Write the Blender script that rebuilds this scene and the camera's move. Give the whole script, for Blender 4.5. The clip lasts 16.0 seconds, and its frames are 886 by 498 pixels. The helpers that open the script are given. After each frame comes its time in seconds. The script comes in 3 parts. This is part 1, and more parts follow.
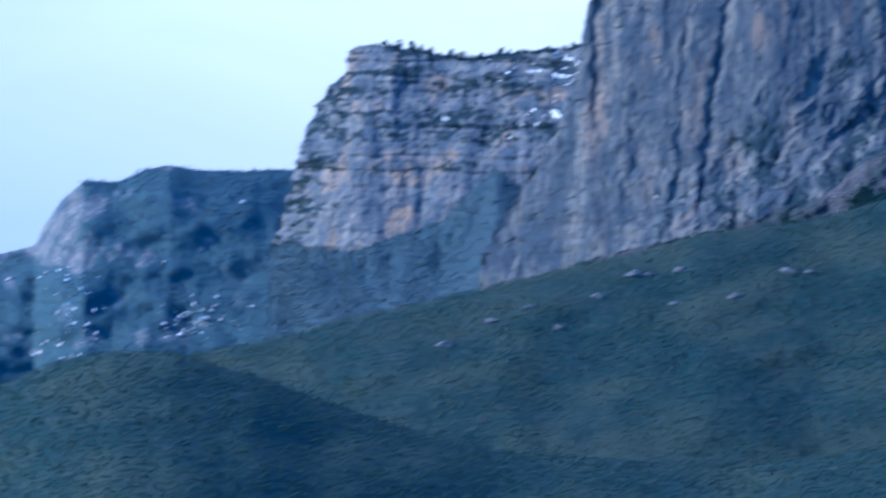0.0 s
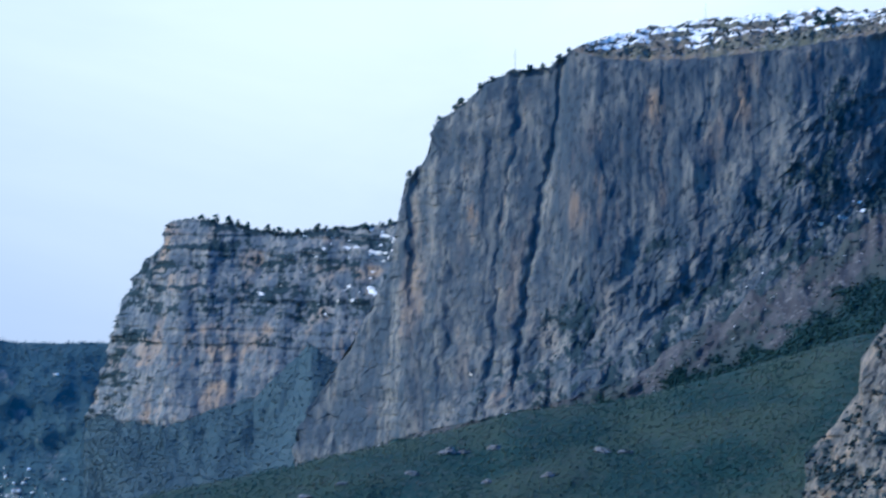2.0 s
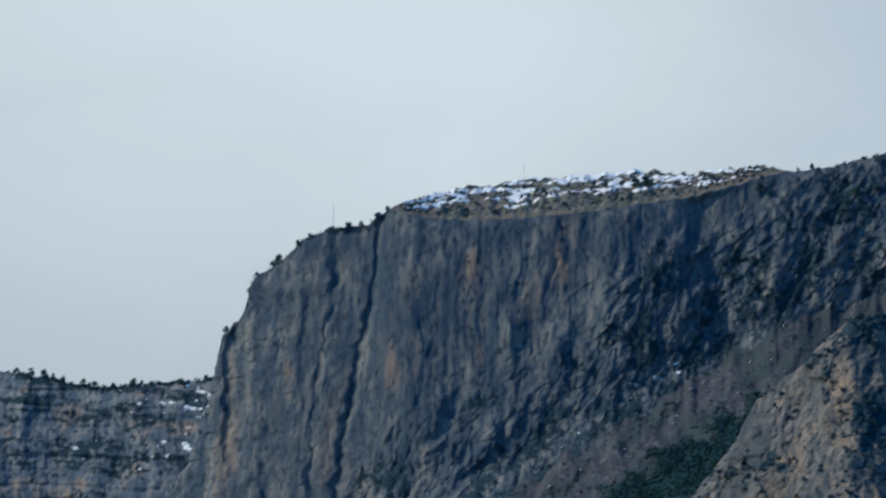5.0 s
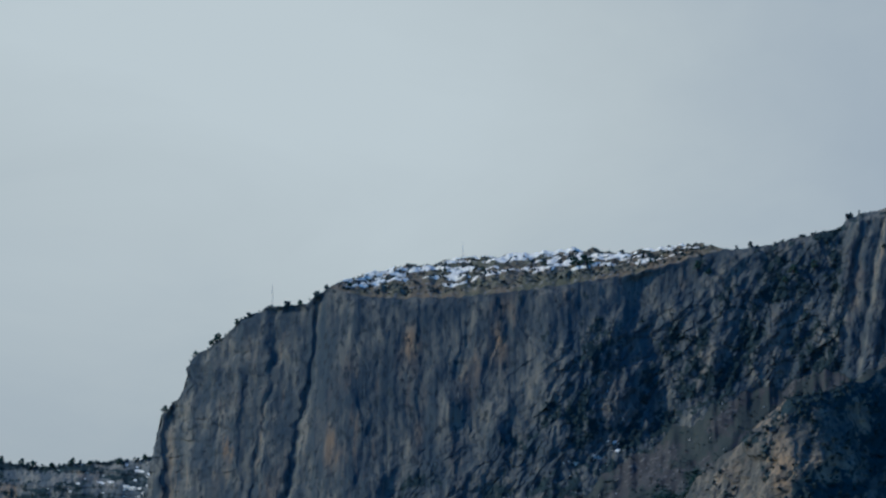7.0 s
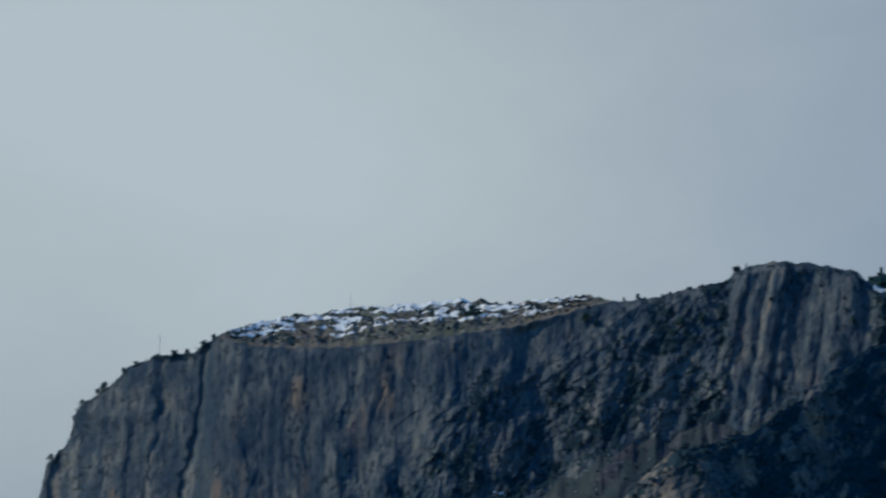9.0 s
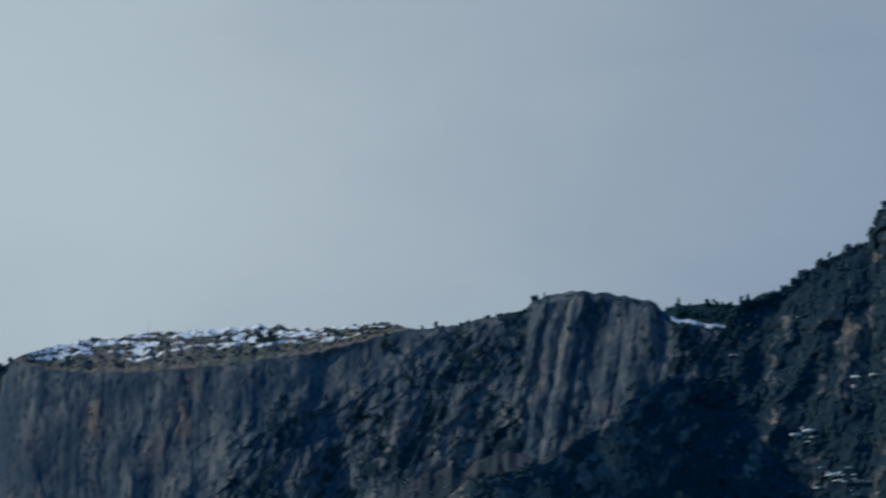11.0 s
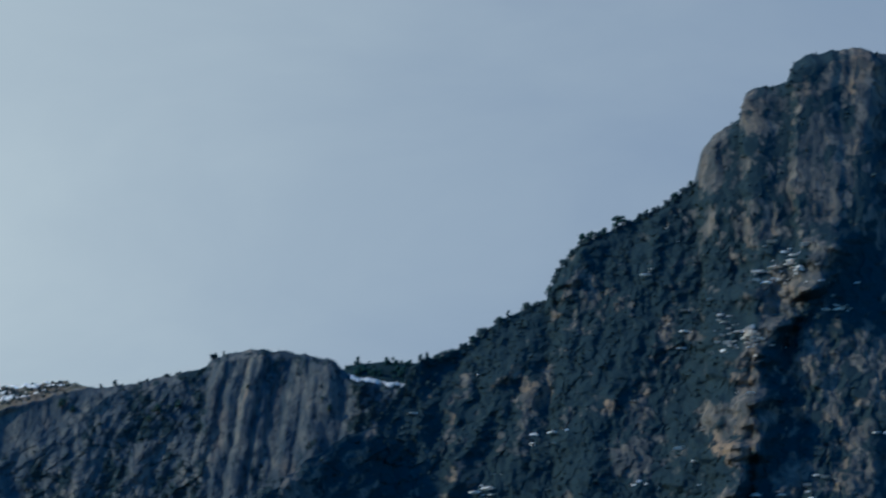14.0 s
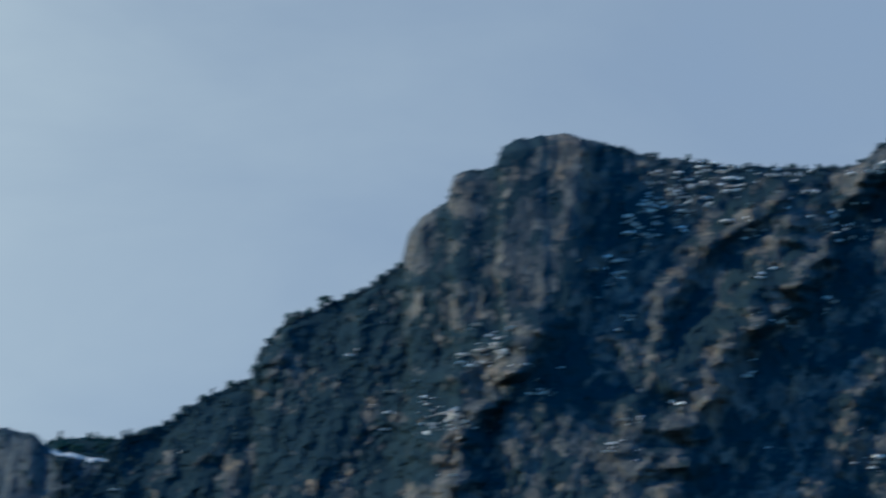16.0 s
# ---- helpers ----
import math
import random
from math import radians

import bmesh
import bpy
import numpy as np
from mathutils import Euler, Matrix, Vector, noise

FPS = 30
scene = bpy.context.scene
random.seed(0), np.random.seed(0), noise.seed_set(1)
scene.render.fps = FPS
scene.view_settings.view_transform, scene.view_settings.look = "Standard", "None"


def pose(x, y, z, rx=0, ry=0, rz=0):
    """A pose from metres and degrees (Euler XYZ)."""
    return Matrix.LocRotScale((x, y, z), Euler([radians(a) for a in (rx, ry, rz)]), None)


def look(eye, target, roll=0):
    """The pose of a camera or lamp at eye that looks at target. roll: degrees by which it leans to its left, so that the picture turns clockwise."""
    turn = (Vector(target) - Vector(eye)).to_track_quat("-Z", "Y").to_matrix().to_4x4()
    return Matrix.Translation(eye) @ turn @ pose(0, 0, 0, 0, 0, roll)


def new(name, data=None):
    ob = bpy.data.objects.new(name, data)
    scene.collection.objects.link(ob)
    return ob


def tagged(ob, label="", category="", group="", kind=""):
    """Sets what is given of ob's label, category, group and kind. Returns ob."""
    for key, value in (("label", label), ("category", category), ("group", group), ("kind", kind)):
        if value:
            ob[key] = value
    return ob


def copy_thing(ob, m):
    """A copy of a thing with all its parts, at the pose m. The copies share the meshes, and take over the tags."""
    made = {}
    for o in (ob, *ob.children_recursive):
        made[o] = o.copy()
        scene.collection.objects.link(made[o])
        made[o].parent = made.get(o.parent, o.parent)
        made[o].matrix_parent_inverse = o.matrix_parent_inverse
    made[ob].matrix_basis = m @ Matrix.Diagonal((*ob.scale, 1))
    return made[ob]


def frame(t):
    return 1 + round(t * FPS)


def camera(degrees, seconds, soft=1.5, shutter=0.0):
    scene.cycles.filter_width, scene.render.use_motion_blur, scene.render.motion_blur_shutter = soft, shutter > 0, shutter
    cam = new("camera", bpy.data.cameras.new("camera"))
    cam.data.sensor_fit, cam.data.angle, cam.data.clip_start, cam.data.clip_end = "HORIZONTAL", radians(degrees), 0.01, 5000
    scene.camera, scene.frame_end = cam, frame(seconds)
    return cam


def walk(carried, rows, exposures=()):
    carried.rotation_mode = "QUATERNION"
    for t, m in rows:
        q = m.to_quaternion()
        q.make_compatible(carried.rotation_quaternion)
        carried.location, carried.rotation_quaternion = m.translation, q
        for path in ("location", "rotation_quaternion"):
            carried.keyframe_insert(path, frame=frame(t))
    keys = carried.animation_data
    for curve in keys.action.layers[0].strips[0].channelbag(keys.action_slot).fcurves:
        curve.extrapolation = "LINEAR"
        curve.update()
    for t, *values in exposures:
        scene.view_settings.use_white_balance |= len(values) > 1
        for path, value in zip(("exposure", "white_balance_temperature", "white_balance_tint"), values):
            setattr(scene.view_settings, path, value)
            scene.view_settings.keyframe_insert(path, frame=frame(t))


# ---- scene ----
cam = camera(12.0, 16.0, soft=2.4, shutter=0.9)

# ---------------------------------------------------------------- camera and its walk
# The camera stands on the shore and turns: seconds, heading (degrees right of +y), tilt, lean.
TURNS = [
    (0.0, -9.500, 8.000, -0.041), (0.5, -8.334, 8.564, 0.010), (1.0, -7.756, 9.385, 0.114),
    (1.5, -7.341, 10.027, 0.280), (2.0, -6.962, 10.402, 0.285), (2.5, -6.544, 10.773, 0.153),
    (3.0, -6.115, 11.142, 0.206), (3.5, -5.604, 11.524, 0.225), (4.0, -5.217, 11.890, 0.343),
    (4.5, -4.855, 12.235, 0.513), (5.0, -4.440, 12.562, 0.550), (7.5, -3.408, 13.838, 0.298),
    (8.0, -3.123, 14.015, 0.442), (10.3, -0.229, 14.555, 0.218), (10.5, 0.025, 14.573, 0.322),
    (11.0, 0.792, 14.705, 0.248), (11.5, 1.638, 14.830, 0.246), (12.0, 2.611, 14.936, -0.094),
    (12.5, 3.286, 15.007, -0.187), (13.0, 4.024, 15.127, -0.457), (13.5, 4.684, 15.279, -0.683),
    (14.0, 5.305, 15.473, -0.894), (14.5, 5.961, 15.675, -0.680), (15.0, 6.836, 15.968, -0.664),
    (15.5, 7.884, 16.250, -0.487), (16.0, 9.468, 16.491, -0.797)]


def aim(heading, tilt):
    h, p = radians(heading), radians(tilt)
    return (1000 * math.sin(h) * math.cos(p), 1000 * math.cos(h) * math.cos(p), 1000 * math.sin(p))


walk(cam, [(t, look((0, 0, 0), aim(h, p), r)) for t, h, p, r in TURNS],
     exposures=[(0.0, 1.45, 3220, 8), (1.0, 1.42, 3290, 5), (2.0, 1.16, 3410, 1), (3.0, 0.90, 3520, -4), (5.0, 0.54, 3620, -5), (8.0, 0.10, 3600, -6), (11.0, 0.02, 3530, -5),
                (13.5, 0.15, 3480, -6), (16.0, 0.38, 3450, -7)])


# ---------------------------------------------------------------- sky and sun
SUN_AZ, SUN_EL = -100.0, 28.0
world = bpy.data.worlds.new("sky")
scene.world = world
world.use_nodes = True
wn, wl = world.node_tree.nodes, world.node_tree.links
wn.clear()
sky = wn.new("ShaderNodeTexSky")
sky.sky_type, sky.sun_disc = "NISHITA", False
sky.sun_elevation, sky.sun_rotation = radians(SUN_EL), radians(SUN_AZ)
sky.air_density, sky.dust_density, sky.ozone_density = 1.0, 0.0, 4.0


def world_node(kind, op="", **values):
    node = wn.new(kind)
    if op:
        node.operation = op
    for key, v in values.items():
        node.inputs[key.replace("_", " ")].default_value = v
    return node


# a thin veil of high cloud: a bright streaky bank above the cliffs, thinning out into blue on either side
wco = wn.new("ShaderNodeTexCoord")
wmap = world_node("ShaderNodeMapping", Scale=(5.0, 5.0, 13.0), Rotation=(0.0, radians(-24), 0.0))
wnoise = world_node("ShaderNodeTexNoise", Scale=1.5, Detail=6.0, Roughness=0.55, Distortion=0.6)
wstreak = world_node("ShaderNodeMapRange", From_Min=0.32, From_Max=0.68, To_Min=-0.5, To_Max=0.5)
wto_bank = world_node("ShaderNodeVectorMath", "DOT_PRODUCT")
wto_bank.inputs[1].default_value = Vector(aim(-6.5, 17.5)).normalized()
woff = world_node("ShaderNodeMath", "SUBTRACT")
woff.inputs[1].default_value = 1.0
wfall = world_node("ShaderNodeMath", "DIVIDE")
wfall.inputs[1].default_value = 0.0165
wbank = world_node("ShaderNodeMath", "EXPONENT")
wragged = world_node("ShaderNodeMath", "MULTIPLY_ADD")
wragged.inputs[1].default_value = 0.2
wto_sun = world_node("ShaderNodeVectorMath", "DOT_PRODUCT")
wto_sun.inputs[1].default_value = Vector(aim(SUN_AZ, SUN_EL)).normalized()
wglow = world_node("ShaderNodeMapRange", From_Min=0.25, From_Max=1.0, To_Min=0.0, To_Max=0.30)
wbright = world_node("ShaderNodeMapRange", From_Min=0.0, From_Max=1.0, To_Min=0.385, To_Max=0.69)
wsum = world_node("ShaderNodeMath", "ADD")
wthick = world_node("ShaderNodeMapRange", From_Min=-0.1, From_Max=0.8, To_Min=0.80, To_Max=0.98)
wsep = wn.new("ShaderNodeSeparateXYZ")
wlow = world_node("ShaderNodeMapRange", From_Min=0.62, From_Max=0.36, To_Min=0.15, To_Max=1.0)
wlow.interpolation_type = "SMOOTHSTEP"
wfac = world_node("ShaderNodeMath", "MULTIPLY")
winland = world_node("ShaderNodeMapRange", From_Min=0.1, From_Max=0.75, To_Min=0.04, To_Max=1.0)
wover = world_node("ShaderNodeMath", "MULTIPLY")
wnear = world_node("ShaderNodeMapRange", From_Min=0.13, From_Max=0.23, To_Min=0.74, To_Max=1.0)
wdim = world_node("ShaderNodeMath", "MULTIPLY")
wlit = world_node("ShaderNodeVectorMath", "SCALE")
wlit.inputs[0].default_value = (12.4, 8.05, 4.5)
wmix = wn.new("ShaderNodeMix")
wmix.data_type = "RGBA"
wbg = world_node("ShaderNodeBackground", Strength=0.082)
wout = wn.new("ShaderNodeOutputWorld")
way = wco.outputs["Generated"]
wl.new(way, wmap.inputs["Vector"])
wl.new(wmap.outputs["Vector"], wnoise.inputs["Vector"])
wl.new(wnoise.outputs["Fac"], wstreak.inputs["Value"])
wl.new(way, wto_bank.inputs[0])
wl.new(wto_bank.outputs["Value"], woff.inputs[0])
wl.new(woff.outputs["Value"], wfall.inputs[0])
wl.new(wfall.outputs["Value"], wbank.inputs[0])
wl.new(wstreak.outputs["Result"], wragged.inputs[0])
wl.new(wbank.outputs["Value"], wragged.inputs[2])
wl.new(wragged.outputs["Value"], wbright.inputs["Value"])
wl.new(wragged.outputs["Value"], wthick.inputs["Value"])
wl.new(way, wto_sun.inputs[0])
wl.new(wto_sun.outputs["Value"], wglow.inputs["Value"])
wl.new(wbright.outputs["Result"], wsum.inputs[0])
wl.new(wglow.outputs["Result"], wsum.inputs[1])
wl.new(wsum.outputs["Value"], wdim.inputs[0])
wl.new(wsep.outputs["Z"], wnear.inputs["Value"])
wl.new(wnear.outputs["Result"], wdim.inputs[1])
wl.new(wdim.outputs["Value"], wlit.inputs["Scale"])
wl.new(way, wsep.inputs["Vector"])
wl.new(wsep.outputs["Z"], wlow.inputs["Value"])
wl.new(wthick.outputs["Result"], wfac.inputs[0])
wl.new(wlow.outputs["Result"], wfac.inputs[1])
wl.new(wsep.outputs["Y"], winland.inputs["Value"])
wl.new(wfac.outputs["Value"], wover.inputs[0])
wl.new(winland.outputs["Result"], wover.inputs[1])
wl.new(wover.outputs["Value"], wmix.inputs["Factor"])
wl.new(sky.outputs["Color"], wmix.inputs["A"])
wl.new(wlit.outputs["Vector"], wmix.inputs["B"])
wl.new(wmix.outputs["Result"], wbg.inputs["Color"])
wl.new(wbg.outputs["Background"], wout.inputs["Surface"])

sun = new("sun", bpy.data.lights.new("sun", "SUN"))
sun.data.energy, sun.data.angle, sun.data.color = 3.3, radians(2.0), (1.0, 0.62, 0.27)
sun.matrix_world = look(Vector(aim(SUN_AZ, SUN_EL)) * 3, (0, 0, 0))


# ---------------------------------------------------------------- noise and small tools
RNG = np.random.default_rng(7)
PERM = RNG.permutation(256)
GRAD = np.stack([np.cos(np.arange(256) * 0.61803 * 2 * np.pi), np.sin(np.arange(256) * 0.61803 * 2 * np.pi)], 1)


def perlin(x, y, seed=0):
    x, y = np.asarray(x, float) + seed * 17.31, np.asarray(y, float) + seed * 9.77
    xi, yi = np.floor(x).astype(int), np.floor(y).astype(int)
    fx, fy = x - xi, y - yi

    def corner(dx, dy):
        g = GRAD[PERM[(PERM[(xi + dx) & 255] + yi + dy) & 255]]
        return g[..., 0] * (fx - dx) + g[..., 1] * (fy - dy)
    sx, sy = fx * fx * fx * (fx * (fx * 6 - 15) + 10), fy * fy * fy * (fy * (fy * 6 - 15) + 10)
    a = corner(0, 0) * (1 - sx) + corner(1, 0) * sx
    b = corner(0, 1) * (1 - sx) + corner(1, 1) * sx
    return (a * (1 - sy) + b * sy) * 1.5


def fbm(x, y, octaves=4, seed=0, gain=0.5):
    total, amp = 0, 1.0
    for i in range(octaves):
        total = total + amp * perlin(x * 2 ** i, y * 2 ** i, seed + i)
        amp *= gain
    return total


def ridged(x, y, octaves=3, seed=0):
    total, amp = 0, 1.0
    for i in range(octaves):
        total = total + amp * (1 - 2 * np.abs(perlin(x * 2 ** i, y * 2 ** i, seed + i)))
        amp *= 0.5
    return total


def blocks(x, y, seed=0):
    """Tilted facets, one to a jittered cell: broken rock."""
    x, y = np.asarray(x, float) + seed * 13.7, np.asarray(y, float) + seed * 5.3
    xi, yi = np.floor(x).astype(int), np.floor(y).astype(int)
    best, out = np.full(x.shape, 9.0), np.zeros(x.shape)
    for dx in (-1, 0, 1):
        for dy in (-1, 0, 1):
            h = PERM[(PERM[(xi + dx) & 255] + yi + dy) & 255]
            ox, oy = x - (xi + dx + (h % 16) / 15), y - (yi + dy + (h // 16) / 15)
            dist = ox * ox + oy * oy
            v = (PERM[h] / 127.5 - 1) * 0.6 + ox * (PERM[(h + 57) & 255] / 127.5 - 1) + oy * (PERM[(h + 131) & 255] / 127.5 - 1) * 0.6
            out = np.where(dist < best, v, out)
            best = np.minimum(best, dist)
    return out


def smooth(a, b, v):
    t = np.clip((v - a) / (b - a), 0, 1)
    return t * t * (3 - 2 * t)


def line(x, knots):
    k = np.array(knots, float)
    return np.interp(x, k[:, 0], k[:, 1])


def stations(knots, step):
    """x places along a profile, evenly spaced along its length."""
    k = np.array(knots, float)
    s = np.concatenate([[0], np.cumsum(np.hypot(*np.diff(k, axis=0).T))])
    return np.interp(np.arange(0, s[-1], step), s, k[:, 0])


def thing(name, label, category, group="", kind=""):
    return tagged(new(name), label, category, group, kind)


def link_mesh(name, verts, faces, material, parent=None, label="", kind="", masks=None, shade=True):
    me = bpy.data.meshes.new(name)
    verts, faces = np.asarray(verts, np.float32), np.asarray(faces, np.int32)
    n, k = faces.shape
    me.vertices.add(len(verts))
    me.vertices.foreach_set("co", verts.ravel())
    me.loops.add(n * k)
    me.loops.foreach_set("vertex_index", faces.ravel())
    me.polygons.add(n)
    me.polygons.foreach_set("loop_start", np.arange(n, dtype=np.int32) * k)
    me.polygons.foreach_set("use_smooth", np.full(n, shade))
    me.update(calc_edges=True)
    for key, value in (masks or {}).items():
        me.attributes.new(key, "FLOAT", "POINT").data.foreach_set("value", np.asarray(value, np.float32).ravel())
    me.materials.append(material)
    ob = new(name, me)
    ob.parent = parent
    return tagged(ob, label, kind=kind)


def part(name, bm, material, parent, label=""):
    me = bpy.data.meshes.new(name)
    bm.to_mesh(me)
    bm.free()
    me.materials.append(material)
    ob = new(name, me)
    ob.parent = parent
    return tagged(ob, label)


def grid_faces(rows, cols):
    i = np.arange(rows * cols).reshape(rows, cols)
    return np.stack([i[:-1, :-1], i[:-1, 1:], i[1:, 1:], i[1:, :-1]], -1).reshape(-1, 4)


def normals(p):
    du, dv = np.gradient(p, axis=1), np.gradient(p, axis=0)
    n = np.cross(du, dv)
    return n / np.maximum(np.linalg.norm(n, axis=-1, keepdims=True), 1e-9)


def sheet(name, p, material, parent, label="", masks=None, kind="", shade=True):
    """A grid of points p[row, column] as one mesh."""
    return link_mesh(name, p.reshape(-1, 3), grid_faces(*p.shape[:2]), material, parent, label, kind, masks, shade)


def snow_on(p, cover, parent, label, lift=0.9):
    """Lying snow: a second skin that rises out of the rock where cover passes one half."""
    n = normals(p)
    n *= np.where(n[..., 2:] < 0, -1, 1)
    q = p + (n * 0.4 + np.array([0, -0.35, 0.6])) * ((np.clip(cover, 0, 1) - 0.5) * lift * 2)[..., None]
    f = grid_faces(*p.shape[:2])
    f = f[cover.reshape(-1)[f].max(1) > 0.42]
    if not len(f):
        return None
    used, inv = np.unique(f, return_inverse=True)
    return link_mesh("snow_cover", q.reshape(-1, 3)[used], inv.reshape(f.shape), SNOW, parent, label, "stuff")


# ---------------------------------------------------------------- materials
def material(name, rough=0.9, spec=0.3):
    m = bpy.data.materials.new(name)
    m.use_nodes = True
    b = m.node_tree.nodes["Principled BSDF"]
    b.inputs["Roughness"].default_value = rough
    b.inputs["Specular IOR Level"].default_value = spec
    return m, m.node_tree.nodes, m.node_tree.links, b


def noise_node(n, l, scale, stretch=(1, 1, 1), detail=5.0):
    co, mp, tx = n.new("ShaderNodeTexCoord"), n.new("ShaderNodeMapping"), n.new("ShaderNodeTexNoise")
    mp.inputs["Scale"].default_value = stretch
    tx.inputs["Scale"].default_value, tx.inputs["Detail"].default_value = scale, detail
    l.new(co.outputs["Object"], mp.inputs["Vector"])
    l.new(mp.outputs["Vector"], tx.inputs["Vector"])
    return tx.outputs["Fac"]


def span(n, l, value, a, b, lo=0.0, hi=1.0):
    r = n.new("ShaderNodeMapRange")
    r.interpolation_type = "SMOOTHSTEP"
    for key, v in (("From Min", a), ("From Max", b), ("To Min", lo), ("To Max", hi)):
        r.inputs[key].default_value = v
    l.new(value, r.inputs["Value"])
    return r.outputs["Result"]


def maths(n, l, op, a, b):
    m = n.new("ShaderNodeMath")
    m.operation = op
    for i, v in enumerate((a, b)):
        if isinstance(v, (int, float)):
            m.inputs[i].default_value = v
        else:
            l.new(v, m.inputs[i])
    return m.outputs[0]


def blend(n, l, fac, a, b):
    m = n.new("ShaderNodeMix")
    m.data_type = "RGBA"
    l.new(fac, m.inputs["Factor"])
    for key, v in (("A", a), ("B", b)):
        if isinstance(v, tuple):
            m.inputs[key].default_value = (*v, 1)
        else:
            l.new(v, m.inputs[key])
    return m.outputs["Result"]


def attr(n, name):
    a = n.new("ShaderNodeAttribute")
    a.attribute_name = name
    return a.outputs["Fac"]


def bump(n, l, b, height, strength, distance):
    bp = n.new("ShaderNodeBump")
    bp.inputs["Strength"].default_value, bp.inputs["Distance"].default_value = strength, distance
    l.new(height, bp.inputs["Height"])
    l.new(bp.outputs["Normal"], b.inputs["Normal"])


def rock_material(name, pale, dark, ochre, moss):
    m, n, l, b = material(name, 0.9, 0.12)
    streak = noise_node(n, l, 0.055, (1, 1, 0.36), 7)
    patch = noise_node(n, l, 0.035, (1, 1, 0.22), 6)
    grain = noise_node(n, l, 0.26, (1, 1, 0.55), 7)
    mottle = noise_node(n, l, 0.10, (1, 1, 0.45), 6)
    run = noise_node(n, l, 0.20, (1, 1, 0.09), 7)
    c = blend(n, l, span(n, l, streak, 0.34, 0.66), pale, dark)
    c = blend(n, l, span(n, l, run, 0.46, 0.62, 0, 0.75), c, dark)
    c = blend(n, l, maths(n, l, "MULTIPLY", span(n, l, run, 0.46, 0.34), maths(n, l, "MULTIPLY", attr(n, "ochre"), 0.6)), c, ochre)
    c = blend(n, l, maths(n, l, "MULTIPLY", span(n, l, patch, 0.48, 0.66), attr(n, "ochre")), c, ochre)
    c = blend(n, l, span(n, l, mottle, 0.48, 0.64, 0, 0.65), c, dark)
    c = blend(n, l, span(n, l, grain, 0.52, 0.66, 0, 0.8), c, tuple(v * 0.6 for v in dark))
    scrub = maths(n, l, "ADD", attr(n, "veg"), maths(n, l, "MULTIPLY", maths(n, l, "SUBTRACT", grain, 0.5), 1.1))
    c = blend(n, l, span(n, l, scrub, 0.36, 0.62), c, moss)
    l.new(c, b.inputs["Base Color"])
    bump(n, l, b, maths(n, l, "ADD", grain, maths(n, l, "MULTIPLY", streak, 1.5)), 0.25, 1.0)
    return m


MOSS = (0.026, 0.037, 0.041)
ROCK_GREY = rock_material("grey_limestone", (0.184, 0.163, 0.130), (0.058, 0.067, 0.078), (0.255, 0.172, 0.100), MOSS)
ROCK_WARM = rock_material("weathered_limestone", (0.205, 0.170, 0.124), (0.066, 0.066, 0.062), (0.26, 0.18, 0.10), MOSS)


# lightened limestone for the headland, haze in front of it painted in
ROCK_HAZED = rock_material("hazed_banded_limestone", (0.250, 0.222, 0.178), (0.094, 0.102, 0.112), (0.29, 0.205, 0.125), MOSS)
# limestone and scrub paler and bluer: the far ridge's haze put into colour
ROCK_FAR_HAZED = rock_material("hazed_wooded_limestone", (0.230, 0.206, 0.170), (0.100, 0.108, 0.116), (0.26, 0.19, 0.12), (0.056, 0.082, 0.090))
ROCK_PLAIN = rock_material("outcrop_limestone", (0.24, 0.22, 0.20), (0.14, 0.13, 0.12), (0.30, 0.22, 0.15), MOSS)


def soil_material(name, a, b_col, c_col, scale=0.03):
    m, n, l, b = material(name, 0.95, 0.2)
    c = blend(n, l, span(n, l, noise_node(n, l, scale), 0.4, 0.62), a, b_col)
    fine = noise_node(n, l, scale * 9)
    c = blend(n, l, span(n, l, fine, 0.5, 0.7), c, c_col)
    l.new(c, b.inputs["Base Color"])
    bump(n, l, b, fine, 0.7, 1.0)
    return m


GRASS = soil_material("dry_mountain_grass", (0.16, 0.12, 0.075), (0.11, 0.10, 0.06), (0.22, 0.20, 0.17))
def scree_material():
    m, n, l, b = material("scree", 0.95, 0.2)
    fine, rubble = noise_node(n, l, 0.25, (1, 1, 1.4), 6), noise_node(n, l, 0.05, (1, 0.5, 1), 6)
    c = blend(n, l, span(n, l, rubble, 0.38, 0.64), (0.052, 0.047, 0.047), (0.072, 0.066, 0.064))
    c = blend(n, l, span(n, l, fine, 0.52, 0.70), c, (0.145, 0.132, 0.12))
    scrub = maths(n, l, "ADD", attr(n, "veg"), maths(n, l, "MULTIPLY", maths(n, l, "SUBTRACT", fine, 0.5), 1.0))
    c = blend(n, l, span(n, l, scrub, 0.30, 0.55), c, (0.046, 0.050, 0.046))
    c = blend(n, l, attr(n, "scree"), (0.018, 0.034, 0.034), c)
    l.new(c, b.inputs["Base Color"])
    bump(n, l, b, fine, 0.7, 1.0)
    return m


SCREE = scree_material()
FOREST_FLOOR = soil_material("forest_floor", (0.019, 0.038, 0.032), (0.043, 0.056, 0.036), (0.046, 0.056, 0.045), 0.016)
# paler, bluer floor: haze over the distance put into its colour
HAZED_FLOOR = soil_material("hazed_forest_floor", (0.040, 0.058, 0.067), (0.052, 0.070, 0.077), (0.062, 0.078, 0.082), 0.016)
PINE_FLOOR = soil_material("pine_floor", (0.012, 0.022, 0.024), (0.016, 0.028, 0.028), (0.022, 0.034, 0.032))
GROUND = soil_material("coastal_ground", (0.06, 0.075, 0.035), (0.09, 0.085, 0.05), (0.14, 0.13, 0.11), 0.01)


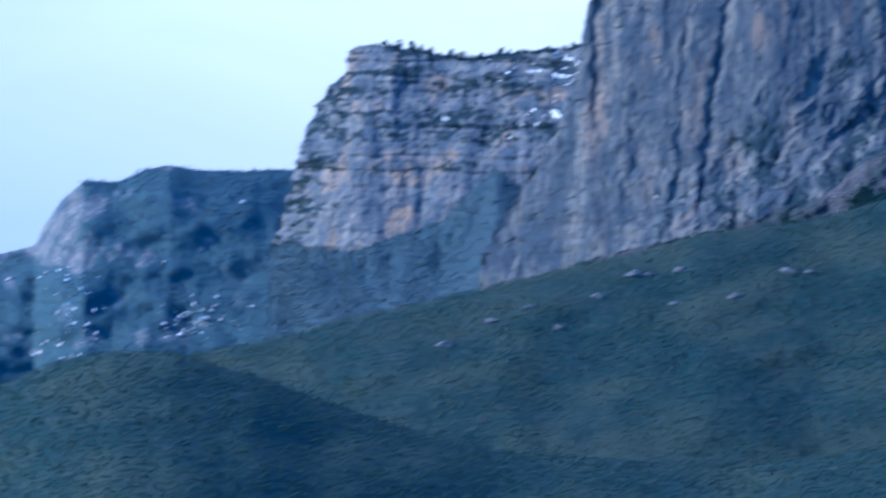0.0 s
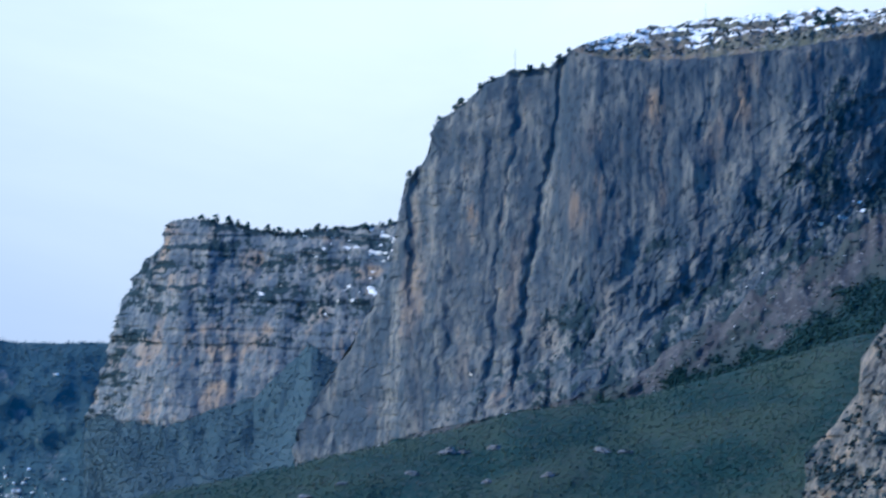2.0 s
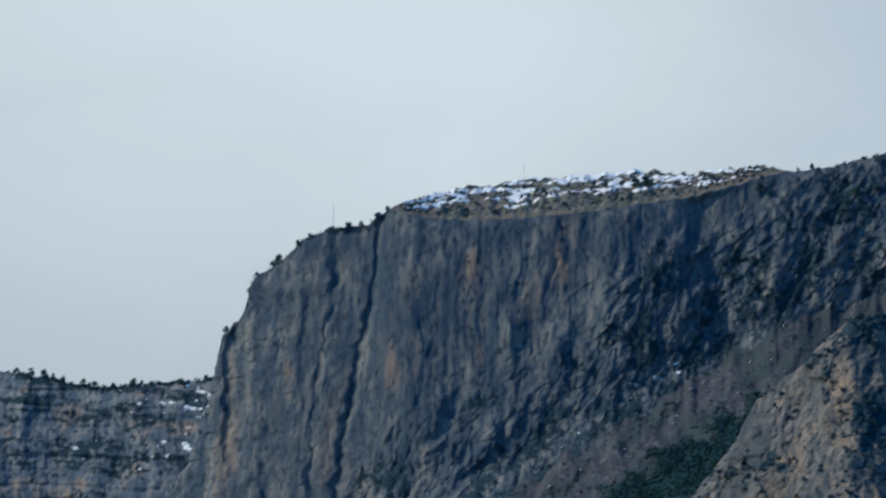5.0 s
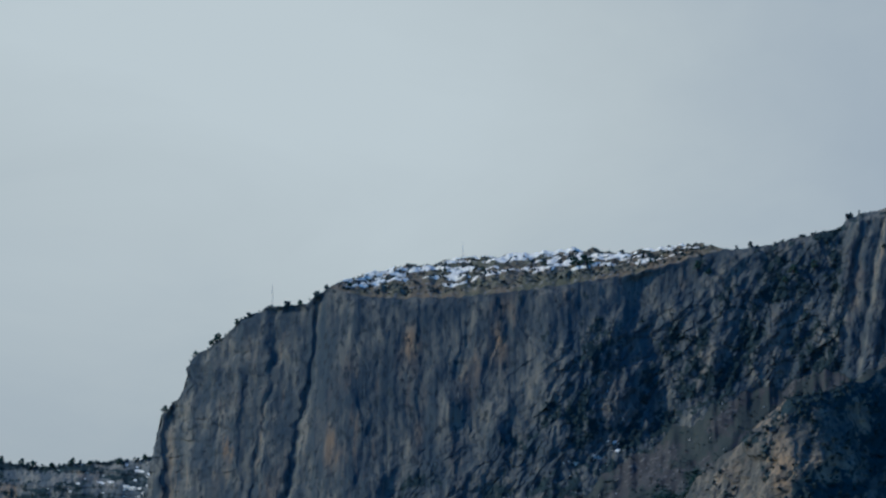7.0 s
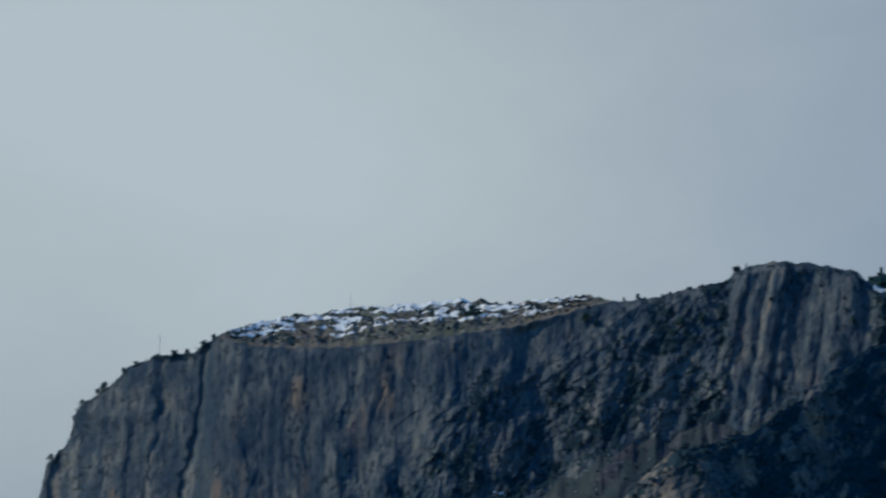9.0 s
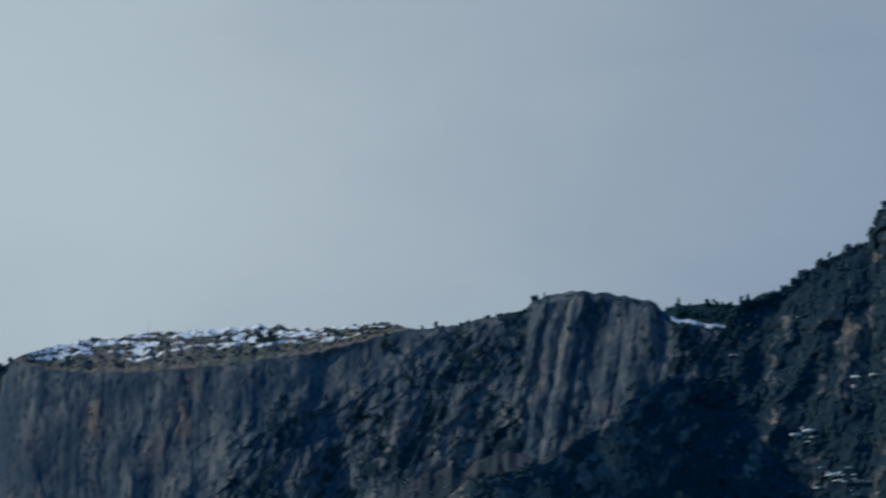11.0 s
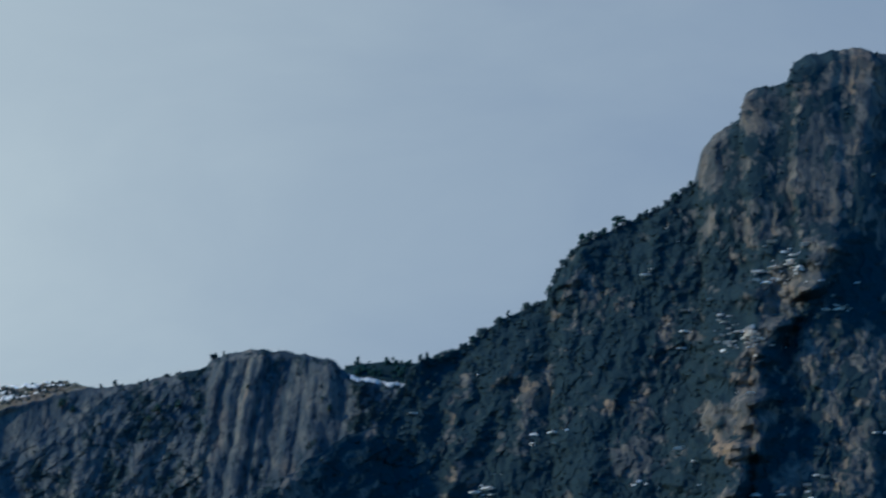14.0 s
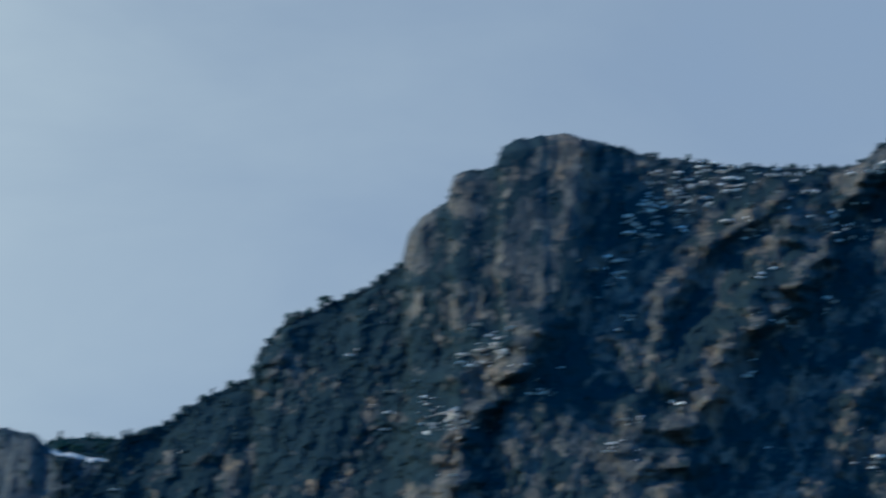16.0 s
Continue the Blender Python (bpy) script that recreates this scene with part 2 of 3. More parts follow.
def plain_material(name, colour, vary, rough=0.9, spec=0.3, scale=0.2, patches=0.0):
    m, n, l, b = material(name, rough, spec)
    g = n.new("ShaderNodeNewGeometry")
    mixed = maths(n, l, "MULTIPLY", maths(n, l, "ADD", noise_node(n, l, scale), g.outputs["Random Per Island"]), 0.5)
    if patches:
        broad = maths(n, l, "MULTIPLY", maths(n, l, "SUBTRACT", noise_node(n, l, 0.014, (1, 0.6, 1.6), 5), 0.5), patches)
        mixed = maths(n, l, "ADD", mixed, broad)
    l.new(blend(n, l, span(n, l, mixed, 0.25, 0.75), colour, vary), b.inputs["Base Color"])
    return m


LEAF = plain_material("pine_foliage", (0.032, 0.056, 0.046), (0.056, 0.080, 0.054), 0.9, 0.12, patches=1.8)
LEAF_PALE = plain_material("mixed_foliage", (0.032, 0.058, 0.050), (0.076, 0.092, 0.064), 0.9, 0.12, patches=2.2)
LEAF_DARK = plain_material("black_pine_foliage", (0.014, 0.031, 0.030), (0.024, 0.044, 0.036), 0.9, 0.12, patches=1.6)
BARE = plain_material("bare_twigs", (0.052, 0.060, 0.052), (0.084, 0.082, 0.068))
# far woods, with distance haze painted in as a pale blue base
HAZED_WOOD = plain_material("hazed_woodland", (0.066, 0.092, 0.108), (0.092, 0.116, 0.124), 0.9, 0.12, patches=1.0)
SHRUB = plain_material("juniper_scrub", (0.020, 0.032, 0.034), (0.042, 0.054, 0.052), 0.8, 0.25)
BARK = plain_material("pine_bark", (0.08, 0.055, 0.04), (0.13, 0.09, 0.07))
STEEL = plain_material("galvanised_steel", (0.30, 0.30, 0.31), (0.40, 0.40, 0.40), 0.5, 0.5)
SNOW = plain_material("old_snow", (0.90, 0.80, 0.66), (0.80, 0.71, 0.59), 0.7, 0.3, 0.5)


# ---------------------------------------------------------------- ground
def make_ground():
    r = 20000.0
    ob = link_mesh("ground", [(-r, -r, -4), (r, -r, -4), (r, r, -4), (-r, r, -4)], [(0, 1, 2, 3)], GROUND)
    tagged(ob, "dull green coastal lowland reaching the horizon", "ground", kind="structure")


make_ground()
SITES = {}     # surfaces on which plants may stand: name -> (points, normals, plant cover)


def keep_site(name, p, cover):
    n = normals(p)
    n *= np.where(n[..., 2:] < 0, -1, 1)
    SITES[name] = (p.reshape(-1, 3), n.reshape(-1, 3), np.clip(cover, 0, 1).ravel())


def ray_scaled(x, y, z, y0):
    """Points given at the distance y0, slid along the lines of sight to the distance y."""
    k = y / y0
    return np.stack([x * k, y, z * k], -1)


# ---------------------------------------------------------------- the main cliff
RIM = [(-530, 444), (-528, 469), (-516, 492), (-498, 520), (-475, 556), (-452, 603), (-447, 640), (-440, 678), (-425, 691),
       (-415, 725), (-396, 737), (-373, 758), (-354, 767), (-322, 770), (-305, 783), (-271, 774), (-207, 773),
       (-133, 780), (-54, 792), (15, 811), (60, 815), (74, 820), (101, 826), (113, 828), (121, 837), (152, 845),
       (189, 842), (221, 835), (232, 823), (258, 818), (285, 815), (420, 800)]
HILL = [(-305, 783), (-253, 797), (-193, 805), (-133, 808), (-100, 812), (-73, 809), (-41, 810), (1, 815), (20, 812)]
FOOT = [(-530, 440), (-470, 457), (-424, 470), (-332, 489), (-263, 508), (-190, 556), (-110, 606), (-40, 650), (24, 688), (100, 708), (240, 716),
        (420, 716)]
WOODS = [(-530, 436), (-332, 478), (-263, 492), (-200, 516), (-140, 540), (-77, 578), (0, 618), (60, 640), (420, 650)]   # upper edge of the forest
STAINS = [(-283, 684, 9, 34), (-296, 648, 9, 16), (-157, 741, 9, 26), (-190, 720, 7, 30), (-385, 655, 9, 32), (-357, 502, 22, 12),
          (-236, 735, 8, 20), (150, 800, 8, 26)]     # ochre stains: x, z, half width, half height
RIBS = [(-190, 622, 13, 26), (-165, 668, 8, 24), (-222, 590, 9, 20), (-250, 560, 10, 18), (-150, 600, 10, 18), (-118, 660, 9, 26), (-60, 700, 9, 26),
        (20, 745, 8, 30), (62, 755, 7, 34), (-205, 680, 9, 18), (-270, 610, 9, 18)]   # bare leaning ribs in the scrub


def leaning(x, z, spots, lean):
    total = 0 * x
    for x0, z0, w, h in spots:
        dx = x - x0 - lean * (z - z0)
        total = np.maximum(total, np.exp(-(dx / w) ** 2 - ((z - z0) / h) ** 2))
    return total


def broken(x, d):
    """Where the sheer wall gives way to slanting scrubby ribs: low down, and over its shaded length."""
    return np.clip(smooth(110, 220, d + 0.55 * (x + 250)) + 0.8 * smooth(-150, -110, x) * smooth(20, 60, d), 0, 1) * (1 - 0.75 * smooth(108, 122, x) * smooth(240, 225, x) * smooth(150, 90, d))


def main_relief(x, z, d):
    wx = x + 5 * fbm(x / 60, z / 80, 3, 2)
    low = broken(x, d)
    big = 5 * fbm(wx / 75, z / 260, 2, 3) + 1.2 * ridged(wx / 38, z / 190, 2, 11)
    flutes = 0.55 * fbm(wx / 8, z / 36, 4, 21) + 0.25 * ridged(wx / 17, z / 75, 2, 23)
    crags = 0.5 * blocks(wx / 18, z / 50, 53) + 0.30 * fbm(wx / 7, z / 18, 4, 57)
    u, w = wx - 0.55 * z, z + 0.55 * x
    slant = 1.7 * ridged(u / 44, w / 110, 3, 31) + 1.5 * ridged(u / 17, w / 44, 3, 27) + 1.3 * blocks(u / 20, w / 38, 33) + 0.9 * blocks(u / 9, w / 16, 35) + 0.6 * blocks(x / 4.5, z / 6, 37)
    ledge = (0.35 + 0.7 * low) * fbm(x / 9, z / 9, 4, 47)
    px = x - 0.2 * (z - 800) + 2.5 * fbm(x / 30, z / 40, 2, 50)
    pillars = sum(h * np.exp(-((px - x0) / w) ** 4) for x0, w, h in ((120, 5, 3.5), (137, 4, 1), (151, 6, 4.5), (164, 4, 2), (186, 6, 2.5), (207, 14, 4), (236, 6, 2.5))) * smooth(100, 115, x) * smooth(190, 120, d)
    crack = -1.8 * np.exp(-((wx + 352 - 0.10 * (z - 700)) / 3) ** 2) - 3.5 * np.exp(-((wx + 318 - 0.16 * (z - 720)) / 3.2) ** 2)
    crack = crack - 7 * np.exp(-((x + 434 - 0.02 * (z - 640)) / 7) ** 2) * smooth(540, 600, z)
    crack = crack - 2 * np.exp(-((wx + 395 - 0.12 * (z - 640)) / 6) ** 2) - 2 * np.exp(-((wx + 44 + 0.2 * (z - 740)) / 13) ** 2)
    return big + (flutes + crags) * (1 - 0.6 * low) + slant * low + ledge + pillars + crack + 3 * leaning(x, z, RIBS, 0.45)


def turn_away(x):
    """The cliff line in plan: it comes forward to the right in the sun, bends back out of it, then forward again."""
    return line(x, [(-530, -20), (-440, 10), (-290, 52), (-170, 66), (-120, 66), (-30, 62), (70, 58), (112, 59), (240, 76), (420, 78)])


def main_cliff():
    Y0 = 3350.0
    top = thing("cliff_massif", "grey limestone cliff with ochre streaks and a snow-flecked plateau", "cliff")
    xs = stations(RIM, 1.35)
    rim = line(xs, RIM) + 1.6 * fbm(xs / 9, xs * 0, 3, 5)
    foot = np.minimum(line(xs, FOOT) + 9 * fbm(xs / 22, xs * 0, 4, 9) * smooth(-330, -260, xs), rim - 3)
    v = np.linspace(0, 1, 235)[:, None]
    x = np.broadcast_to(xs, (235, len(xs)))
    z = rim + (foot - rim) * v
    d = rim - z
    brk = line(xs, [(-530, 260), (-300, 240), (-150, 170), (0, 120), (120, 125), (230, 100), (420, 70)])
    adv = 0.20 * np.minimum(d, brk) + 0.75 * np.maximum(d - brk, 0)
    rel = main_relief(x, z, d) * smooth(0, 7, d)
    y = Y0 - turn_away(x) - adv - rel
    x = x + (2.6 * fbm(x / 30, z / 16, 3, 45) + 1.6 * blocks(x / 9, z / 9, 46)) * smooth(-300, -340, x)
    p = ray_scaled(x, y, z, Y0)
    n = normals(p)
    up = np.abs(n[..., 2])
    low = broken(x, d)
    veg = 0.10 + 0.06 * smooth(-280, -150, x) + 0.19 * low + 0.6 * smooth(0.35, 0.8, up) * (0.4 + 0.6 * low) + (0.24 + 0.30 * low) * fbm((x - 0.4 * z) / 30, (z + 0.4 * x) / 46, 4, 61)
    veg = veg + (0.06 + 0.24 * low) * fbm(x / 8, z / 8, 3, 65) - 0.12 * smooth(-290, -420, x) - 0.45 * leaning(x, z, RIBS, 0.45) - 0.2 * leaning(x, z, STAINS, 0.05)
    ochre = np.clip(0.45 * smooth(0.1, 0.6, fbm(x / 26, z / 120, 3, 71) + 0.1) * (1 - 0.6 * low) + 1.1 * leaning(x + 3 * fbm(x / 9, z / 14, 3, 73), z, STAINS, 0.05), 0, 1)
    sheet("cliff_face", p, ROCK_GREY, top, "sheer grey limestone face with ochre streaks", {"veg": veg, "ochre": ochre}, shade=False)
    keep_site("main_face", p, veg)
    snow = smooth(0.2, 0.9, up) * 0.30 + 0.5 * fbm(x / 8, z / 4, 3, 81) + 0.5 * fbm(x / 60, z / 50, 2, 83) - 0.60 + 0.22 * low
    snow = np.maximum(snow, (0.80 + 0.5 * fbm(x / 7, z / 4, 2, 89)) * smooth(228, 236, x) * smooth(290, 275, x) * smooth(4.2, 1.5, d))
    snow_on(p, snow, top, "small snow patches caught on ledges")
    # the plateau: up from the rim to the crest of the hill, then back
    inside = (xs > -305) & (xs < 20)
    hill = np.where(inside, np.maximum(line(xs, HILL), rim), rim)
    rise = np.where(inside, np.maximum(line(xs, HILL) - line(xs, RIM), 0), 0)
    back = 6 + rise * 2.6
    s = np.linspace(0, 1, 40)[:, None]
    py = y[0] + back * s
    pz = rim + (hill - rim) * s ** 0.85 + (2.0 * fbm(xs / 10 + 0 * s, s * 6 + 0 * xs, 4, 91) + 1.6 * ridged(xs / 17, s * 3.5, 3, 95)) * smooth(0, 0.15, s) * smooth(0, 8, rise)
    pp = ray_scaled(np.broadcast_to(xs, pz.shape), py, pz, Y0)
    far = pp[-1][None] + np.stack([0 * xs, 0 * xs + 1, 0 * xs], -1) * np.array([6, 40, 120, 300, 500.0])[:, None, None]
    far[..., 2] += np.array([-0.5, -4, -14, -40, -400.0])[:, None] 
    pp = np.concatenate([pp, far])
    cut = int(np.searchsorted(xs, -330))
    sheet("plateau", pp[:, cut:], GRASS, top, "brown grassy plateau behind the rim")
    bare = {"veg": 0.12 + 0 * pp[:, :cut + 1, 0], "ochre": 0 * pp[:, :cut + 1, 0]}
    sheet("prow", pp[:, :cut + 1], ROCK_GREY, top, "broken rock edge of the cliff", bare)
    keep_site("main_rim", p[:3], 0.9 * (smooth(-430, -400, x[:3]) * smooth(-290, -310, x[:3]) + smooth(10, 30, x[:3]) * smooth(150, 130, x[:3])) + 0.01)
    hx, hs = pp[..., 0], np.linspace(0, 1.1, pp.shape[0])[:, None]
    cover = 0.31 + 1.25 * fbm(hx / 40, hs * 8, 2, 101) + 0.45 * fbm(hx / 9, hs * 14, 2, 103) + 0.16 * hs
    cover = cover * smooth(3, 10, np.broadcast_to(rise, cover.shape)) * smooth(0.16, 0.42, hs + 0.12 * fbm(hx / 40, hs * 0, 2, 105))
    cover = np.maximum(cover, 0.8 * smooth(226, 234, xs) * smooth(300, 285, xs) * smooth(0.0, 0.1, hs) * smooth(0.9, 0.5, hs))
    snow_on(pp[:42], cover[:42], top, "bright melting snow patches on the plateau", 0.9)
    keep_site("plateau", pp[3:38], 0.5 * smooth(3, 10, np.broadcast_to(rise, cover.shape))[3:38] + 0.25)
    # below the foot: a tongue of bare scree, then forest
    t = np.linspace(0, 1, 90)[:, None]
    base = np.minimum(line(xs, FOOT), rim - 3)
    tz = base + (foot - base) * (1 - smooth(0, 0.14, t)) + (np.minimum(base - 60, 395) - base) * t
    run = (line(xs, FOOT) - 395) * 1.25
    sx = np.broadcast_to(xs, tz.shape)
    even = np.convolve(np.pad(y[-1], 40, "edge"), np.ones(81) / 81, "valid")
    ty = y[-1] + (even - y[-1]) * smooth(0, 0.18, t) - run * t - (9 * fbm(sx / 60, t * 4, 4, 111) + 2.5 * fbm((sx - 0.8 * tz) / 14, (tz + 0.8 * sx) / 40, 4, 113) + 1.2 * blocks(sx / 5, tz / 4, 114)) * smooth(0, 0.05, t)
    tp = ray_scaled(sx, ty, tz, Y0)
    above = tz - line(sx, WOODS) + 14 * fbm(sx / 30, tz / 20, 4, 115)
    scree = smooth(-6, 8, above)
    patch = 0.42 + 0.6 * fbm((sx - 0.9 * tz) / 30, (tz + 0.9 * sx) / 70, 4, 117) + 0.3 * fbm(sx / 6, tz / 5, 2, 118)
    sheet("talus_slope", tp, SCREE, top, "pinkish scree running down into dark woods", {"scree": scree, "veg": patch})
    keep_site("main_talus", tp, 1 - scree)
    keep_site("main_scree", tp, scree * (0.25 + patch))
    return top


main_cliff()

# ---------------------------------------------------------------- the banded headland behind it
HEAD = [(-829, 560), (-825, 576), (-812, 621), (-803, 654), (-795, 682), (-781, 710), (-757, 740), (-750, 762), (-721, 764),
        (-665, 753), (-632, 748), (-599, 752), (-555, 754), (-525, 757), (-400, 760)]
HEAD_FOOT = [(-829, 556), (-825, 572), (-757, 563), (-737, 565), (-707, 576), (-664, 589), (-640, 612), (-609, 640), (-585, 622),
             (-560, 590), (-400, 570)]


def headland():
    Y0 = 3950.0
    top = thing("headland_cliff", "stepped limestone headland with ochre bands and pines on top", "cliff")
    xs = stations(HEAD, 1.5)
    rim = line(xs, HEAD) + 1.5 * fbm(xs / 9, xs * 0, 3, 6)
    foot = np.minimum(line(xs, HEAD_FOOT) + 3 * fbm(xs / 15, xs * 0, 3, 8), rim - 2)
    v = np.linspace(0, 1, 140)[:, None]
    x = np.broadcast_to(xs, (140, len(xs)))
    z = rim + (foot - rim) * v
    d = rim - z
    bed = 765 - z - 0.05 * (x + 780) + 3.0 * fbm(x / 90, z / 60, 3, 12)
    steps = sum(a * (np.mod(bed / h, 1.0) - smooth(0.72, 1.0, np.mod(bed / h, 1.0))) for a, h in ((5, 41), (2.2, 15.3), (1.0, 7.1)))
    rel = 6 * fbm(x / 60, z / 200, 3, 13) + 1.0 * ridged(x / 22, z / 60, 2, 14) + 0.7 * fbm(x / 8, z / 6, 3, 15) + steps * (0.55 + 0.45 * smooth(150, 60, d))
    rel = rel + 0.5 * blocks(x / 16, bed / 9, 21) + 0.35 * blocks(x / 6, bed / 6, 22)
    y = Y0 - 0.30 * (x + 780) - 0.40 * d - rel * smooth(0, 6, d)
    x = x + (3 * fbm(x / 30, z / 14, 3, 23) + 1.6 * blocks(x / 9, z / 9, 24)) * smooth(-700, -740, x)
    p = ray_scaled(x, y, z, Y0)
    up = np.abs(normals(p)[..., 2])
    veg = 0.06 + 0.55 * smooth(0.45, 0.85, up) + 0.34 * fbm(x / 40, z / 16, 4, 16) + 0.34 * smooth(130, 60, d) + 0.26 * fbm(x / 90, bed / 7, 3, 26) + 0.30 * fbm(x / 8, z / 6, 3, 27)
    ochre = smooth(-0.1, 0.5, fbm(x / 40, z / 30, 3, 17) + 0.45 * smooth(60, 130, d))
    sheet("cliff_face", p, ROCK_HAZED, top, "stepped limestone face with ochre patches", {"veg": veg, "ochre": ochre}, shade=False)
    keep_site("head_face", p, veg)
    keep_site("head_rim", p[:3], 0.9 * smooth(-735, -715, x[:3]) + 0.01)
    snow = -0.06 + smooth(0.25, 0.8, up) * 0.35 + 0.6 * fbm(x / 11, z / 5, 3, 18) + 0.25 * fbm(x / 50, z / 30, 2, 20) - 0.35 * smooth(-560, -700, x) - 0.3 * smooth(60, 130, d)
    snow_on(p, snow, top, "snow lying on the ledges")
    far = p[0][None] + np.array([0, 1, 0.0]) * np.array([0, 10, 60, 200, 420.0])[:, None, None]
    far[..., 2] += np.array([0, 2, 2, -20, -300.0])[:, None]
    sheet("plateau", far, GRASS, top, "brown grassy plateau")
    keep_site("head_top", far[:3], 0.9 + 0 * far[:3, :, 0])
    t = np.linspace(0, 1, 50)[:, None]
    base = np.minimum(line(xs, HEAD_FOOT), rim - 2)
    tz = base + (foot - base) * (1 - smooth(0, 0.1, t)) + (np.minimum(base - 20, 380) - base) * t
    even = np.convolve(np.pad(y[-1], 40, "edge"), np.ones(81) / 81, "valid")
    ty = y[-1] + (even - y[-1]) * smooth(0, 0.15, t) - 280 * t - 10 * fbm(xs / 50, t * 4, 4, 19) * smooth(0, 0.1, t)
    tp = ray_scaled(np.broadcast_to(xs, tz.shape), ty, tz, Y0)
    sheet("talus_slope", tp, HAZED_FLOOR, top, "dark wooded slope below the headland")
    keep_site("head_talus", tp, 0.9 + 0 * tz)


headland()


# ---------------------------------------------------------------- wooded ridges and hills
def wooded(name, label, knots, y0, drop, run, seed, step=5.0, rough=1.0, category="hill", rocks=None, back=260, recede=None, floor=None):
    top = thing(name, label, category)
    k = np.array(knots, float)
    xs = np.arange(k[0, 0], k[-1, 0], step)
    rim = line(xs, knots) + 2.0 * rough * fbm(xs / 40, xs * 0, 3, seed)
    s = np.linspace(0, 1, 70)[:, None]
    z = rim - drop * s ** 1.15
    x = np.broadcast_to(xs, z.shape)
    y = y0 - run * s - rough * 24 * (fbm((x - 1.3 * z) / 170, (z + 0.5 * x) / 80, 4, seed + 1) + 0.4 * ridged((x - 1.6 * z) / 120, (z + 0.4 * x) / 90, 2, seed + 2)) * smooth(0, 0.15, s)
    if recede is not None:
        y = y + recede(x)
    front = ray_scaled(x, y, z, y0)
    rear = front[0][None] + np.array([0, 1, 0.0]) * np.array([0.3, 0.7, 1.0])[:, None, None] * back
    rear[..., 2] -= np.array([0.15, 0.5, 1.0])[:, None] * min(drop, 160)
    p = np.concatenate([rear[::-1], front])
    if rocks is None:
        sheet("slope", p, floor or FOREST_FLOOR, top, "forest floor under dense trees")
        keep_site(name, front, 0.95 + 0 * z)
    else:
        veg = rocks(x, z)
        front[..., 1] -= (4 * blocks(x / 16, z / 22, seed + 5) + 2 * blocks(x / 7, z / 9, seed + 6)) * smooth(0.8, 0.3, veg) * smooth(0, 0.03, s)
        p = np.concatenate([rear[::-1], front])
        cover = np.concatenate([np.full(rear.shape[:2], 0.8), veg])
        sheet("slope", p, ROCK_FAR_HAZED, top, "wooded slope broken by pale crags", {"veg": cover, "ochre": 0 * cover})
        keep_site(name, front, veg)
    return top, front, x, z


wooded("wooded_hill", "rounded hill under dark evergreen forest",
       [(-1000, 215), (-700, 225), (-611, 245), (-580, 257), (-549, 262), (-517, 260), (-471, 247), (-437, 235), (-394, 219),
        (-333, 204), (-213, 193), (-134, 204), (100, 215), (500, 230), (1000, 220)], 2200, 225, 500, 201, rough=0.35)
wooded("wooded_slope", "long slope of mixed evergreen and bare forest",
       [(-1200, 260), (-900, 285), (-750, 297), (-616, 319), (-559, 328), (-502, 343), (-427, 357), (-386, 366), (-334, 377),
        (-278, 391), (-212, 397), (-130, 418), (-59, 438), (100, 455), (300, 460), (700, 470), (1200, 450)], 2700, 235, 420, 221, rough=0.35, recede=lambda x: 170 * smooth(-640, 0, x))
def far_rocks(x, z):
    crags = smooth(-1100, -1165, x) * smooth(590, 660, z) + 0.7 * smooth(0.2, 0.5, fbm(x / 45, z / 30, 3, 255)) * smooth(-900, -1000, x)
    return 0.95 - 0.62 * np.clip(crags, 0, 1) + 0.2 * fbm(x / 20, z / 20, 3, 257)


far_top, far_front, far_x, far_z = wooded(
    "far_ridge", "distant wooded ridge with rocky end and snow patches",
    [(-1600, 590), (-1400, 620), (-1238, 640), (-1199, 650), (-1190, 671), (-1169, 700), (-1144, 720), (-1112, 717), (-1074, 730),
     (-1049, 733), (-1010, 727), (-922, 726), (-800, 724), (-500, 720)], 4450, 330, 330, 241, 2.5, 0.7, "ridge", far_rocks, back=200)
far_snow = 0.005 + np.exp(-((far_x + 1020) / 34) ** 2 - ((far_z - 560) / 20) ** 2) + 0.5 * np.exp(-((far_x + 1160) / 30) ** 2 - ((far_z - 560) / 40) ** 2)
keep_site("far_snow", far_front, far_snow)
wooded("back_ridge", "low dark wooded ridge behind the saddle",
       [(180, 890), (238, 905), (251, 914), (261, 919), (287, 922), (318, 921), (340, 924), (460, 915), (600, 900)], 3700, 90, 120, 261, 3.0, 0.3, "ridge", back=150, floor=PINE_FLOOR)

